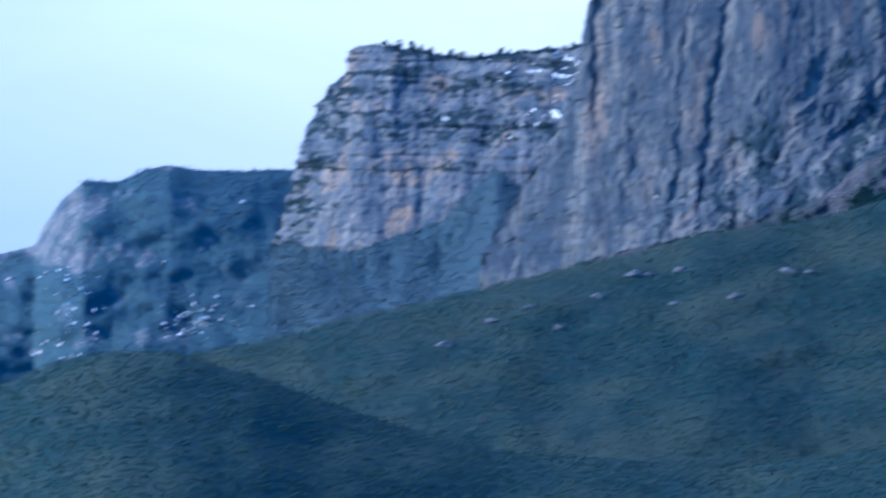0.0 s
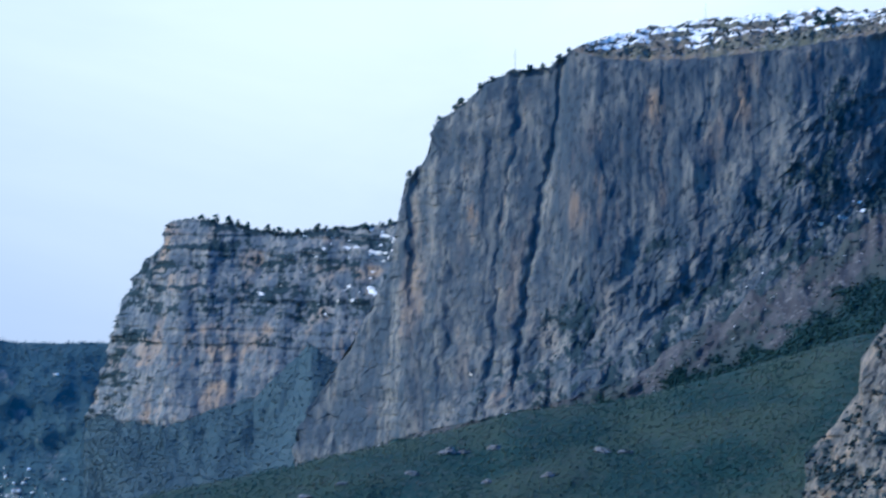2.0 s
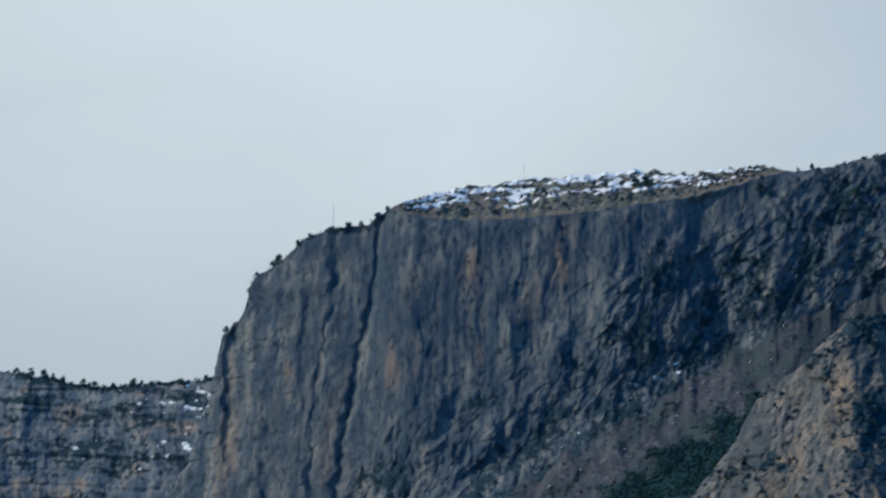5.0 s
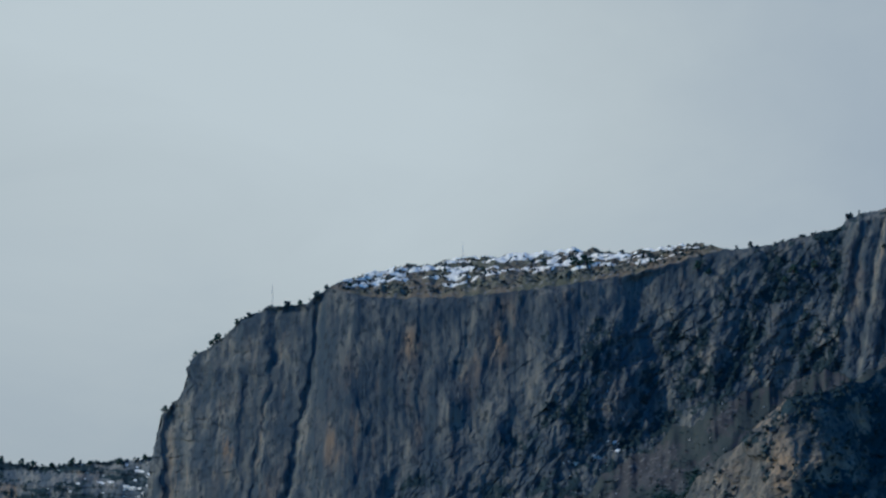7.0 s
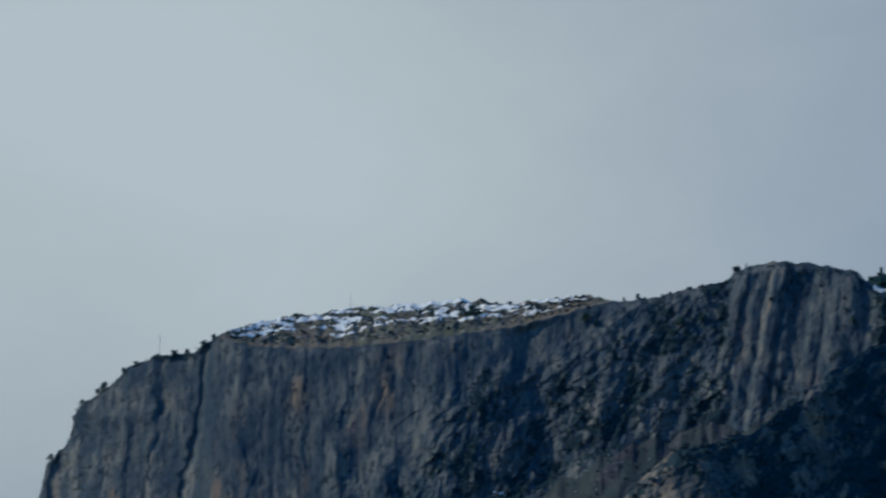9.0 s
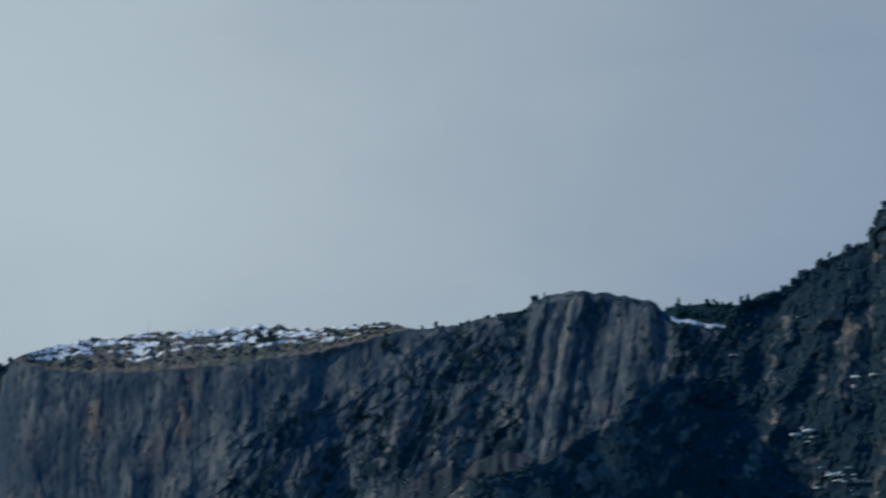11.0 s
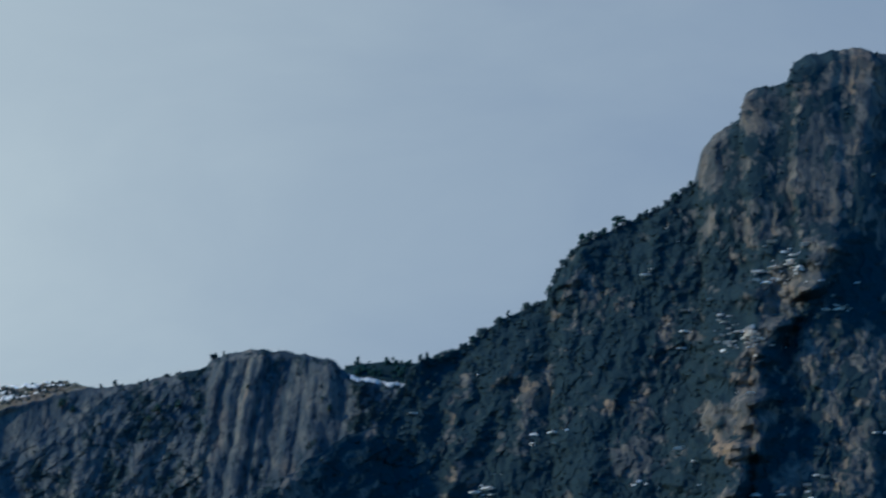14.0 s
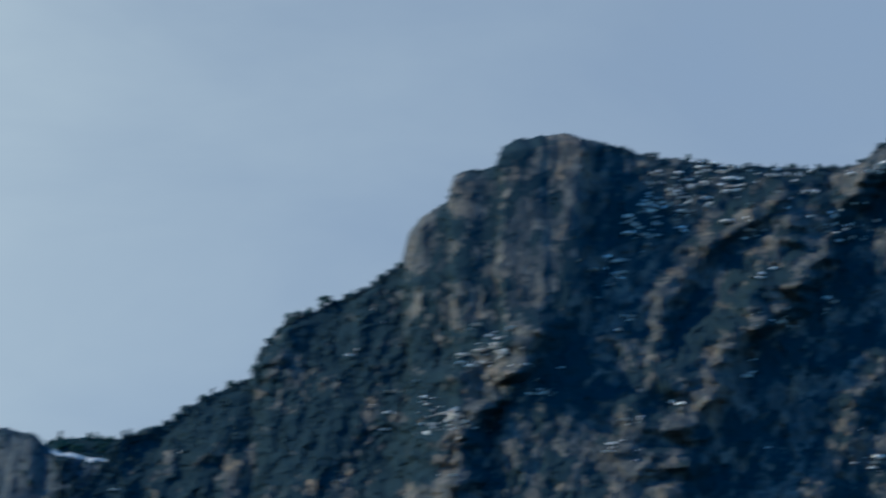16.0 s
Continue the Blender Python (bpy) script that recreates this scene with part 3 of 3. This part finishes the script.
# ---------------------------------------------------------------- the peak
PEAK = [(-112, 300), (-104, 340), (-99, 388), (-80, 410), (-64, 430), (-62, 455), (-41, 482), (-20, 510), (-5, 537), (20, 558), (59, 594), (112, 607),
        (138, 623), (187, 663), (218, 676), (238, 702), (252, 722), (290, 737), (306, 752), (343, 769), (356, 796), (372, 813),
        (393, 822), (426, 837), (455, 859), (459, 881), (467, 894), (488, 907), (493, 925), (502, 931), (523, 935),
        (529, 951), (544, 958), (574, 962), (599, 957), (631, 949), (673, 944), (712, 942), (764, 942), (798, 947),
        (820, 964), (850, 985), (900, 990), (960, 960), (1050, 900)]
ARETES = [  # crest as (z, x), height, width to its left and right
    ([(600, 478), (637, 484), (672, 487), (721, 500), (759, 513), (810, 556)], 34, 60, 16),
    ([(689, 650), (757, 668), (801, 694), (828, 733), (854, 752), (907, 780), (953, 819)], 36, 70, 18),
    ([(800, 640), (845, 655), (877, 680), (905, 719), (925, 735)], 16, 30, 14),
    ([(600, 255), (690, 300), (760, 345), (812, 372)], 7, 30, 14),
    ([(700, 400), (780, 420), (835, 428)], 5, 26, 12),
    ([(560, 330), (640, 370), (700, 385)], 6, 40, 20),
    ([(560, 560), (640, 570), (700, 590)], 7, 40, 16),
    ([(560, 740), (680, 760), (800, 800)], 10, 40, 20),
]


BUTTRESSES = [(466, 887, 9, 32), (364, 789, 9, 24), (334, 698, 8, 22), (284, 705, 7, 20), (214, 671, 7, 18), (579, 905, 7, 42), (468, 668, 22, 24),
              (400, 655, 12, 18), (425, 742, 7, 24), (515, 640, 10, 20), (610, 700, 12, 18), (160, 640, 8, 16), (690, 770, 10, 26)]   # leaning slabs left bare, which puts their sunlit tone into the colour


def spur_forward(x):
    """How far the low spur stands out in front of the ridge line."""
    return (150 + 0.45 * np.clip(x + 110, 0, 170)) * smooth(270, 70, x)


def peak_relief(x, z):
    rel = 7 * fbm(x / 85, z / 130, 2, 301) + 2.6 * ridged((x - 0.5 * z) / 44, (z + 0.5 * x) / 90, 3, 311)
    rel = rel + 1.0 * ridged((x - 0.35 * z) / 15, z / 40, 3, 321) + 1.3 * fbm(x / 6, z / 6, 3, 331)
    rel = rel + (1 - 0.6 * smooth(170, 70, x)) * (2.4 * blocks((x - 0.3 * z) / 30, (z + 0.3 * x) / 44, 333) + 1.7 * blocks((x - 0.3 * z) / 12, z / 17, 335) + 1.0 * blocks(x / 4.5, z / 5.5, 337))
    for crest, h, wl_, wr in ARETES:
        c = np.array(crest, float)
        dx = x - np.interp(z, c[:, 0], c[:, 1]) - 9 * fbm(x / 60, z / 22, 3, int(c[0, 1]))
        fade = smooth(c[0, 0] - 50, c[0, 0], z) * (1 - smooth(c[-1, 0], c[-1, 0] + 25, z))
        rel = rel + 1.25 * h * fade * (0.75 + 0.5 * fbm(x / 60, z / 26, 3, int(c[0, 1]) + 3)) * np.where(dx < 0, np.maximum(0, 1 + dx / wl_), np.maximum(0, 1 - dx / wr))
    rel = rel + 7 * leaning(x, z, BUTTRESSES, 0.3)
    tower = smooth(448, 470, x) * (1 - smooth(586, 592, x)) * smooth(800, 850, z)
    return rel * (1 - 0.75 * tower) + 20 * tower + 1.5 * tower * ridged(x / 26, z / 200, 2, 341)


def lit_flanks(x, z):
    """Light and shade put into each arete's colour: bare rock sunward, scrub opposite."""
    total = 0 * x
    for crest, h, wl_, wr in ARETES:
        c = np.array(crest, float)
        dx = x - np.interp(z, c[:, 0], c[:, 1]) - 9 * fbm(x / 60, z / 22, 3, int(c[0, 1]))
        fade = smooth(c[0, 0] - 50, c[0, 0], z) * (1 - smooth(c[-1, 0], c[-1, 0] + 25, z))
        total = total + fade * (h / 34.0) * (0.16 * smooth(0, 6, dx) * smooth(60, 25, dx) - (0.55 + 0.5 * fbm(x / 14, z / 14, 3, int(h))) * smooth(-24, -4, dx) * smooth(4, -2, dx))
    return total


def peak():
    Y0 = 2900.0
    top = thing("peak_massif", "craggy grey limestone peak with scrub and snow gullies", "mountain")
    xs = stations(PEAK, 1.55)
    rim = line(xs, PEAK) + 2.0 * fbm(xs / 11, xs * 0, 3, 302)
    foot = np.minimum(rim - 4, 0 * xs + 290)
    rows = 260
    v = np.linspace(0, 1, rows)[:, None] ** 1.15
    x = np.broadcast_to(xs, (rows, len(xs)))
    z = rim + (foot - rim) * v
    d = rim - z
    rel = peak_relief(x, z) * smooth(0, 8, d) * (1 + 0.15 * smooth(200, 60, x))
    y = Y0 + 0.22 * (x - 300) - spur_forward(x) - 0.62 * d - rel
    x = x + (3 * fbm(x / 40, z / 16, 3, 343) + 1.8 * blocks(x / 9, z / 9, 345)) * smooth(0, 6, d)
    p = ray_scaled(x, y, z, Y0)
    up = np.abs(normals(p)[..., 2])
    tower = smooth(448, 470, x) * (1 - smooth(600, 640, x)) * smooth(820, 870, z)
    veg = 0.46 + 0.30 * smooth(160, 240, x) * smooth(520, 460, x) * smooth(860, 780, z) + 0.3 * smooth(0.35, 0.8, up) + 0.42 * fbm(x / 42, z / 40, 4, 351) + 0.42 * fbm((x - 0.6 * z) / 11, (z + 0.6 * x) / 22, 4, 353) + 0.02 * tower + lit_flanks(x, z)
    # two pillars cleared of scrub, so sunlight on them is painted in
    pillar = np.exp(-((x - 466) / 9) ** 2) * smooth(850, 866, z) + np.exp(-((x - 579) / 7) ** 2) * smooth(870, 900, z)
    crown_scrub = smooth(22, 6, d) * smooth(220, 250, x) * smooth(470, 445, x)
    veg = veg - 0.5 * pillar - 0.55 * leaning(x, z, BUTTRESSES, 0.3) + 0.4 * crown_scrub - 0.40 * smooth(140, 20, x) * smooth(620, 520, z)
    ochre = np.clip(0.25 + smooth(0.0, 0.5, fbm(x / 40, z / 50, 3, 361)) * 0.8 + 0.2 * smooth(160, 60, x), 0, 1)
    sheet("rock_face", p, ROCK_WARM, top, "broken limestone slope with dark scrub", {"veg": veg, "ochre": ochre}, shade=False)
    keep_site("peak", p, veg)
    keep_site("peak_rim", p[:4], 0.9 * smooth(225, 250, x[:4]) * smooth(460, 445, x[:4]) + 0.5 * smooth(620, 640, x[:4]) + 0.01)
    chute = np.exp(-((x - np.interp(z, [703, 740, 787, 816, 868, 906, 940], [425, 488, 512, 540, 628, 650, 690])) / 26) ** 2) * smooth(690, 740, z)
    broad = -0.02 + 0.2 * smooth(0.3, 0.8, up) + 0.9 * fbm(x / 60, z / 40, 3, 375) + 0.35 * fbm(x / 14, z / 10, 2, 377) + 0.75 * chute
    broad = broad + 0.5 * smooth(610, 650, x) * smooth(860, 900, z) - 0.6 * smooth(300, 220, x) - 0.5 * tower
    keep_site("peak_snow", p[2:], np.clip(broad, 0.001, 1)[2:] ** 4)
    far = p[0][None] + np.array([0, 1, 0.0]) * np.array([0, 8, 40, 140, 320.0])[:, None, None]
    far[..., 2] += np.array([0, -1, -12, -90, -500.0])[:, None]
    sheet("back_slope", far, ROCK_GREY, top, "", {"veg": 0.4 + 0 * far[..., 0], "ochre": 0 * far[..., 0]})


peak()

# ---------------------------------------------------------------- plants as masses
ICO = bmesh.new()
bmesh.ops.create_icosphere(ICO, subdivisions=1, radius=1.0)
ICO_V = np.array([vv.co[:] for vv in ICO.verts])
ICO_F = np.array([[vv.index for vv in ff.verts] for ff in ICO.faces])
ICO.free()
OCT_V = np.array([(1, 0, 0), (-1, 0, 0), (0, 1, 0), (0, -1, 0), (0, 0, 1), (0, 0, -1)], float)
OCT_F = np.array([(0, 2, 4), (2, 1, 4), (1, 3, 4), (3, 0, 4), (2, 0, 5), (1, 2, 5), (3, 1, 5), (0, 3, 5)])


def clump(lumps, seed, tall, ball=(ICO_V, ICO_F)):
    """A ragged crown of a few lumps, about 1 m across, standing on z = 0."""
    g = np.random.default_rng(seed)
    vs, fs = [], []
    for i in range(lumps):
        r = g.uniform(0.28, 0.5)
        c = np.array([g.uniform(-0.3, 0.3), g.uniform(-0.3, 0.3), tall * (i + 0.6) / (lumps + 0.3)])
        w = ball[0] * (1 + g.uniform(-0.45, 0.45, (len(ball[0]), 1))) * np.array([r, r, r * 0.9 * max(tall, 0.7)]) + c
        fs.append(ball[1] + i * len(ball[0]))
        vs.append(w)
    return np.concatenate(vs), np.concatenate(fs)


def scatter(name, label, sites, count, size, mat, lumps, tall, seed, low=0.45, category="trees", keep=None, shape=None, parent=None):
    g = np.random.default_rng(seed)
    p = np.concatenate([SITES[s][0] for s in sites])
    n = np.concatenate([SITES[s][1] for s in sites])
    w = np.concatenate([SITES[s][2] for s in sites])
    w = np.where(w > low, w, 0)
    if keep is not None:
        w = w * keep(p)
    pick = g.choice(len(p), size=count, p=w / w.sum())
    wide = 3.4 if category == "trees" else 0.9
    climb = np.stack([0 * n[pick, 0], n[pick, 2], -n[pick, 1]], 1)
    at = p[pick] + climb * g.uniform(-wide, wide, (count, 1)) + np.array([1.0, 0, 0]) * g.uniform(-1.5 * wide, 1.5 * wide, (count, 1)) - n[pick] * (-0.5 if shape is not None else 0.3 if category == "trees" and lumps == 1 else 0.3)
    kinds = [clump(lumps, seed + i, tall, (OCT_V * 1.25, OCT_F) if lumps == 1 and category == "trees" else (ICO_V, ICO_F)) for i in range(7)]
    allv, allf, base = [], [], 0
    which = g.integers(0, 7, count)
    for i, (cv, cf) in enumerate(kinds):
        a = at[which == i]
        m = len(a)
        s = g.uniform(*size, (m, 1, 1)) * g.uniform(0.6, 1.3, (m, 1, 3))
        ang = g.uniform(0, 6.28, m)
        if shape is not None:
            s, ang = s * np.array(shape), g.uniform(-0.35, 0.35, m)
        rot = np.zeros((m, 3, 3))
        rot[:, 0, 0] = rot[:, 1, 1] = np.cos(ang)
        rot[:, 0, 1], rot[:, 1, 0], rot[:, 2, 2] = -np.sin(ang), np.sin(ang), 1
        vv = np.einsum("mij,kj->mki", rot, cv) * s + a[:, None]
        allf.append((cf[None] + (base + np.arange(m) * len(cv))[:, None, None]).reshape(-1, 3))
        allv.append(vv.reshape(-1, 3))
        base += m * len(cv)
    ob = link_mesh(name, np.concatenate(allv), np.concatenate(allf), mat, parent, label, "stuff", shade=(category == "trees"))
    return ob if parent else tagged(ob, category=category)


def grove(p):
    return smooth(-0.12, 0.05, fbm(p[:, 0] / 70, p[:, 2] / 40, 3, 401)) + 0.7


def gap(p):
    return 1.0 - 0.93 * smooth(-0.12, 0.05, fbm(p[:, 0] / 70, p[:, 2] / 40, 3, 401))


def stretch(x0, x1, z0, more=None):
    """Keeps plants to a stretch of the plan."""
    def keep(p):
        k = ((p[:, 0] > x0) & (p[:, 0] < x1) & (p[:, 2] > z0)) * 1.0
        return k if more is None else k * more(p)
    return keep


scatter("forest", "dense dark evergreen forest covering the lower hill", ["wooded_hill"], 90000, (0.7, 1.7), LEAF, 1, 0.8, 501, keep=stretch(-660, 60, 95))
scatter("forest", "dark evergreen forest on the long slope", ["wooded_slope"], 120000, (0.7, 1.8), LEAF_PALE, 1, 0.8, 511, keep=stretch(-820, 160, 185, grove))
scatter("forest", "patches of bare brownish deciduous trees on the slope", ["wooded_slope"], 22000, (0.7, 1.6), BARE, 1, 0.8, 521, keep=stretch(-820, 160, 185, gap))
scatter("forest", "hazy forest on the slope below the headland", ["head_talus"], 30000, (1.2, 2.8), HAZED_WOOD, 1, 0.8, 531, keep=stretch(-1330, 60, 380))
scatter("forest", "dark green forest below the cliff's scree", ["main_talus"], 46000, (1.6, 3.4), LEAF_DARK, 1, 0.8, 534, keep=stretch(-700, 90, 430))
scatter("forest", "distant dark forest covering the far ridge", ["far_ridge"], 34000, (1.4, 3.0), HAZED_WOOD, 1, 0.8, 533, 0.5, keep=stretch(-1330, -600, 440))
scatter("forest", "dark forest on the low ridge behind the saddle", ["back_ridge"], 1500, (3, 6), LEAF_DARK, 2, 1.0, 536)
scatter("scrub", "dark juniper scrub growing on the cliff ledges", ["main_face", "head_face"], 7500, (1.0, 3.0), SHRUB, 1, 0.7, 541, 0.40, "shrubs")
scatter("scrub", "dark scrub and stunted pines on the peak", ["peak"], 12000, (1.2, 3.8), SHRUB, 1, 0.8, 551, 0.45, "shrubs")
scatter("scrub", "dark thickets and low trees on the scree", ["main_scree"], 2600, (1.0, 3.2), SHRUB, 1, 0.8, 545, 0.3, "shrubs")
scatter("scrub", "dark bushes dotting the pale spur", ["peak"], 2000, (1.4, 4.2), SHRUB, 2, 0.8, 553, 0.0, "shrubs", keep=lambda p: ((p[:, 0] < 150) & (p[:, 2] < 640)) * (0.2 + smooth(-0.1, 0.3, fbm(p[:, 0] / 18, p[:, 2] / 14, 3, 555))))
scatter("scrub", "dark pine scrub lining the rim of the cliff", ["main_rim"], 40, (1.4, 4.2), SHRUB, 3, 0.9, 571, 0.3, "shrubs")
scatter("scrub", "dark pine scrub lining the headland's top", ["head_rim"], 150, (1.6, 4.6), SHRUB, 3, 0.9, 576, 0.3, "shrubs")
scatter("scrub", "dark pine scrub lining the ridge below the peak", ["peak_rim"], 420, (1.5, 4.6), SHRUB, 3, 0.9, 581, 0.3, "shrubs")
scatter("scrub", "low windblown scrub on the snowy plateau", ["plateau", "head_top"], 1700, (1.2, 3.2), SHRUB, 2, 0.6, 561, 0.3, "shrubs")


scatter("snow_cover", "snow flecks caught among the scree", ["main_scree"], 130, (0.7, 2.2), SNOW, 1, 0.9, 605, 0.2, "snow", shape=(1.6, 1.0, 0.6), parent=bpy.data.objects["cliff_massif"])
scatter("snow_cover", "broken old snow in gullies and on ledges", ["peak_snow"], 1050, (1.6, 5.2), SNOW, 1, 0.9, 601, 0.05, "snow", shape=(2.0, 1.2, 0.62), parent=bpy.data.objects["peak_massif"])
scatter("snow_cover", "snow patches among the trees", ["far_snow"], 150, (1.6, 5.0), SNOW, 1, 0.9, 611, 0.003, "snow", shape=(1.3, 1.2, 1.2), parent=far_top)


# ---------------------------------------------------------------- single pines on the skylines
def pine(height, seed):
    """A windblown pine: leaning tapered trunk with limbs, and a ragged crown of many clumps."""
    g = np.random.default_rng(seed)
    top = thing("pine_tree", "small dark windblown pine on the skyline", "tree", "pines along the cliff tops")
    lean = g.uniform(-0.12, 0.12)
    bm = bmesh.new()

    def limb(a, b, r0, r1):
        d = Vector(b) - Vector(a)
        turn = d.to_track_quat("Z", "Y").to_matrix().to_4x4()
        bmesh.ops.create_cone(bm, cap_ends=True, segments=6, radius1=r0, radius2=r1, depth=d.length,
                              matrix=Matrix.Translation(Vector(a) + d / 2) @ turn)
    limb((0, 0, -0.15), (lean * 0.5, 0, 0.45), 0.045, 0.032)
    limb((lean * 0.5, 0, 0.44), (lean, 0, 0.9), 0.032, 0.012)
    tips = []
    for i in range(7):
        z0, a = 0.06 + 0.11 * i, i * 2.4 + g.uniform(0, 0.8)
        reach = g.uniform(0.22, 0.42) * (1.15 - 0.09 * i)
        tip = (lean * z0 + reach * math.cos(a), reach * math.sin(a), z0 + g.uniform(0.03, 0.12))
        limb((lean * z0, 0, z0), tip, 0.014, 0.005)
        tips.append(tip)
    tips.append((lean, 0, 0.93))
    part("trunk", bm, BARK, top, "leaning brown trunk with bare limbs")
    vs, fs, base = [], [], 0
    for tip in tips:
        for j in range(5):
            c = np.array(tip) + g.uniform(-1, 1, 3) * np.array([0.16, 0.16, 0.09])
            w = ICO_V * g.uniform(0.6, 1.35, (len(ICO_V), 1)) * np.array([1, 1, 0.7]) * g.uniform(0.10, 0.19) + c
            vs.append(w)
            fs.append(ICO_F + base)
            base += len(ICO_V)
    link_mesh("crown", np.concatenate(vs), np.concatenate(fs), LEAF, top, "dark ragged needle crown", shade=False)
    top.scale = (height,) * 3
    return top


MODELS = [pine(1.0, 600 + i) for i in range(5)]
# place along the rim (at its distance y0), foot height, tree height
PINES = {
    3356: [(-6, 814, 6.2), (3, 814, 4.1), (73, 819, 6.2), (67, 817, 4.1), (91, 825, 5.7), (-288, 788, 3.6), (-328, 768, 4.1),
           (-350, 764, 3.6), (-378, 751, 4.6), (-394, 737, 5.7), (-399, 734, 4.6), (-413, 725, 4.1), (-436, 679, 4.6),
           (140, 842, 3.1), (230, 828, 4.6), (214, 836, 3.1)],
    3412: [(-104, 808, 7.2), (-96, 808, 6.7), (-90, 808, 5.2), (-130, 807, 4.6), (-42, 809, 3.6), (-178, 803, 3.6), (-211, 800, 3.1)],
    3956: [(-717, 762, 5.5), (-703, 760, 6.7), (-690, 758, 6.7), (-682, 757, 4.9), (-673, 754, 5.5), (-653, 751, 5.5),
           (-641, 748, 6.1), (-624, 748, 4.9), (-604, 750, 6.7), (-588, 751, 4.3), (-558, 752, 5.5), (-535, 755, 5.5)],
    2904: [(327, 762, 4.0), (345, 773, 5.4), (371, 809, 6.3), (375, 812, 5.4), (395, 822, 7.6), (400, 824, 5.8), (385, 817, 4.5),
           (416, 833, 4.0), (437, 843, 4.0), (450, 853, 4.0), (309, 751, 3.6), (289, 735, 4.0), (264, 723, 3.6), (667, 943, 4.5), (744, 941, 3.6)]}


def ground_at(x, y, z):
    """The nearest kept surface height at a place, for a tree's foot."""
    best = None
    for pts, _, _ in (SITES[k] for k in ("main_face", "plateau", "head_face", "peak")):
        i = np.argmin((pts[:, 0] - x) ** 2 + 0.25 * (pts[:, 1] - y) ** 2 + (pts[:, 2] - z) ** 2)
        q = pts[i]
        e = np.hypot(q[0] - x, q[2] - z) + 0.5 * abs(q[1] - y)
        if best is None or e < best[0]:
            best = (e, q)
    return best[1]


def plant_pines():
    g, used = random.Random(5), set()
    for y0, spots in PINES.items():
        ref = {3412: 3350, 3356: 3350, 3956: 3950, 2904: 2900}[y0]
        for x, z, h in spots:
            turn = {3350: -0.30 * (x + 480), 3950: -0.35 * (x + 780), 2900: 0.22 * (x - 300) - float(spur_forward(x))}[ref]
            k = (y0 + turn) / ref
            q = ground_at(x * k, y0 + turn, z * k)
            i = g.randrange(5)
            m = pose(q[0], q[1], q[2], 0, g.uniform(-6, 6), g.uniform(0, 360))
            if i not in used:
                used.add(i)
                tree = MODELS[i]
                tree.matrix_basis = m
            else:
                tree = copy_thing(MODELS[i], m)
            tree.scale = (h * 1.15,) * 3


plant_pines()


# ---------------------------------------------------------------- radio masts on the plateau
def radio_mast(x, y, z, height, label):
    top = thing("radio_mast", label, "mast", "masts on the plateau")
    q = ground_at(x, y, z)
    top.matrix_basis = pose(q[0], q[1], q[2])
    for a in (0, 2.094, 4.189):
        bm = bmesh.new()
        bmesh.ops.create_cone(bm, cap_ends=True, segments=6, radius1=0.09, radius2=0.06, depth=height + 1,
                              matrix=Matrix.Translation((0.35 * math.cos(a), 0.35 * math.sin(a), height / 2 - 0.5)))
        part("leg", bm, STEEL, top)
    for i in range(int(height / 2.4)):
        bm = bmesh.new()
        bmesh.ops.create_cone(bm, cap_ends=True, segments=6, radius1=0.44, radius2=0.44, depth=0.1,
                              matrix=Matrix.Translation((0, 0, 0.8 + i * 2.4)))
        part("brace", bm, STEEL, top)
    bm = bmesh.new()
    bmesh.ops.create_cone(bm, cap_ends=True, segments=6, radius1=0.07, radius2=0.03, depth=3.0,
                          matrix=Matrix.Translation((0, 0, height + 1.4)))
    part("antenna", bm, STEEL, top)
    bm = bmesh.new()
    bmesh.ops.create_cube(bm, size=1.0, matrix=Matrix.Translation((0, 0, 0.2)) @ Matrix.Diagonal((1.6, 1.6, 0.8, 1)))
    bmesh.ops.bevel(bm, geom=bm.edges[:], offset=0.08, segments=1, affect="EDGES")
    part("footing", bm, STEEL, top)


radio_mast(-346, 3330, 762, 17, "slender grey lattice mast near the cliff edge")
radio_mast(-193, 3405, 818, 13, "short grey lattice mast on the snowy hill")


# ---------------------------------------------------------------- pale outcrops on the wooded slope
def outcrops():
    slope = bpy.data.objects["wooded_slope"]
    pts = SITES["wooded_slope"][0]
    g = np.random.default_rng(77)
    spots = [(-330, 372, 9), (-318, 370, 6), (-300, 374, 8), (-352, 352, 7), (-395, 345, 6), (-420, 335, 7), (-372, 330, 6),
             (-445, 318, 8), (-300, 345, 6), (-262, 352, 7), (-230, 372, 9), (-214, 368, 6)]
    for x, z, r in spots:
        q = pts[np.argmin((pts[:, 0] - x) ** 2 + (pts[:, 2] - z) ** 2)]
        bm = bmesh.new()
        bmesh.ops.create_icosphere(bm, subdivisions=3, radius=1.0)
        wob = g.uniform(0, 50)
        for vert in bm.verts:
            c = vert.co
            n = noise.noise(c * 1.3 + Vector((wob, 0, 0))) * 0.5 + noise.noise(c * 3.1 + Vector((0, wob, 0))) * 0.25
            vert.co = Vector((c.x * 1.5, c.y * 0.8, c.z * 0.7)) * (0.42 * r * (1 + 1.5 * n))
        ob = part("rock_outcrop", bm, ROCK_PLAIN, slope, "pale weathered rock outcrop")
        ob.location = (q[0], q[1], q[2] - 0.2)


outcrops()
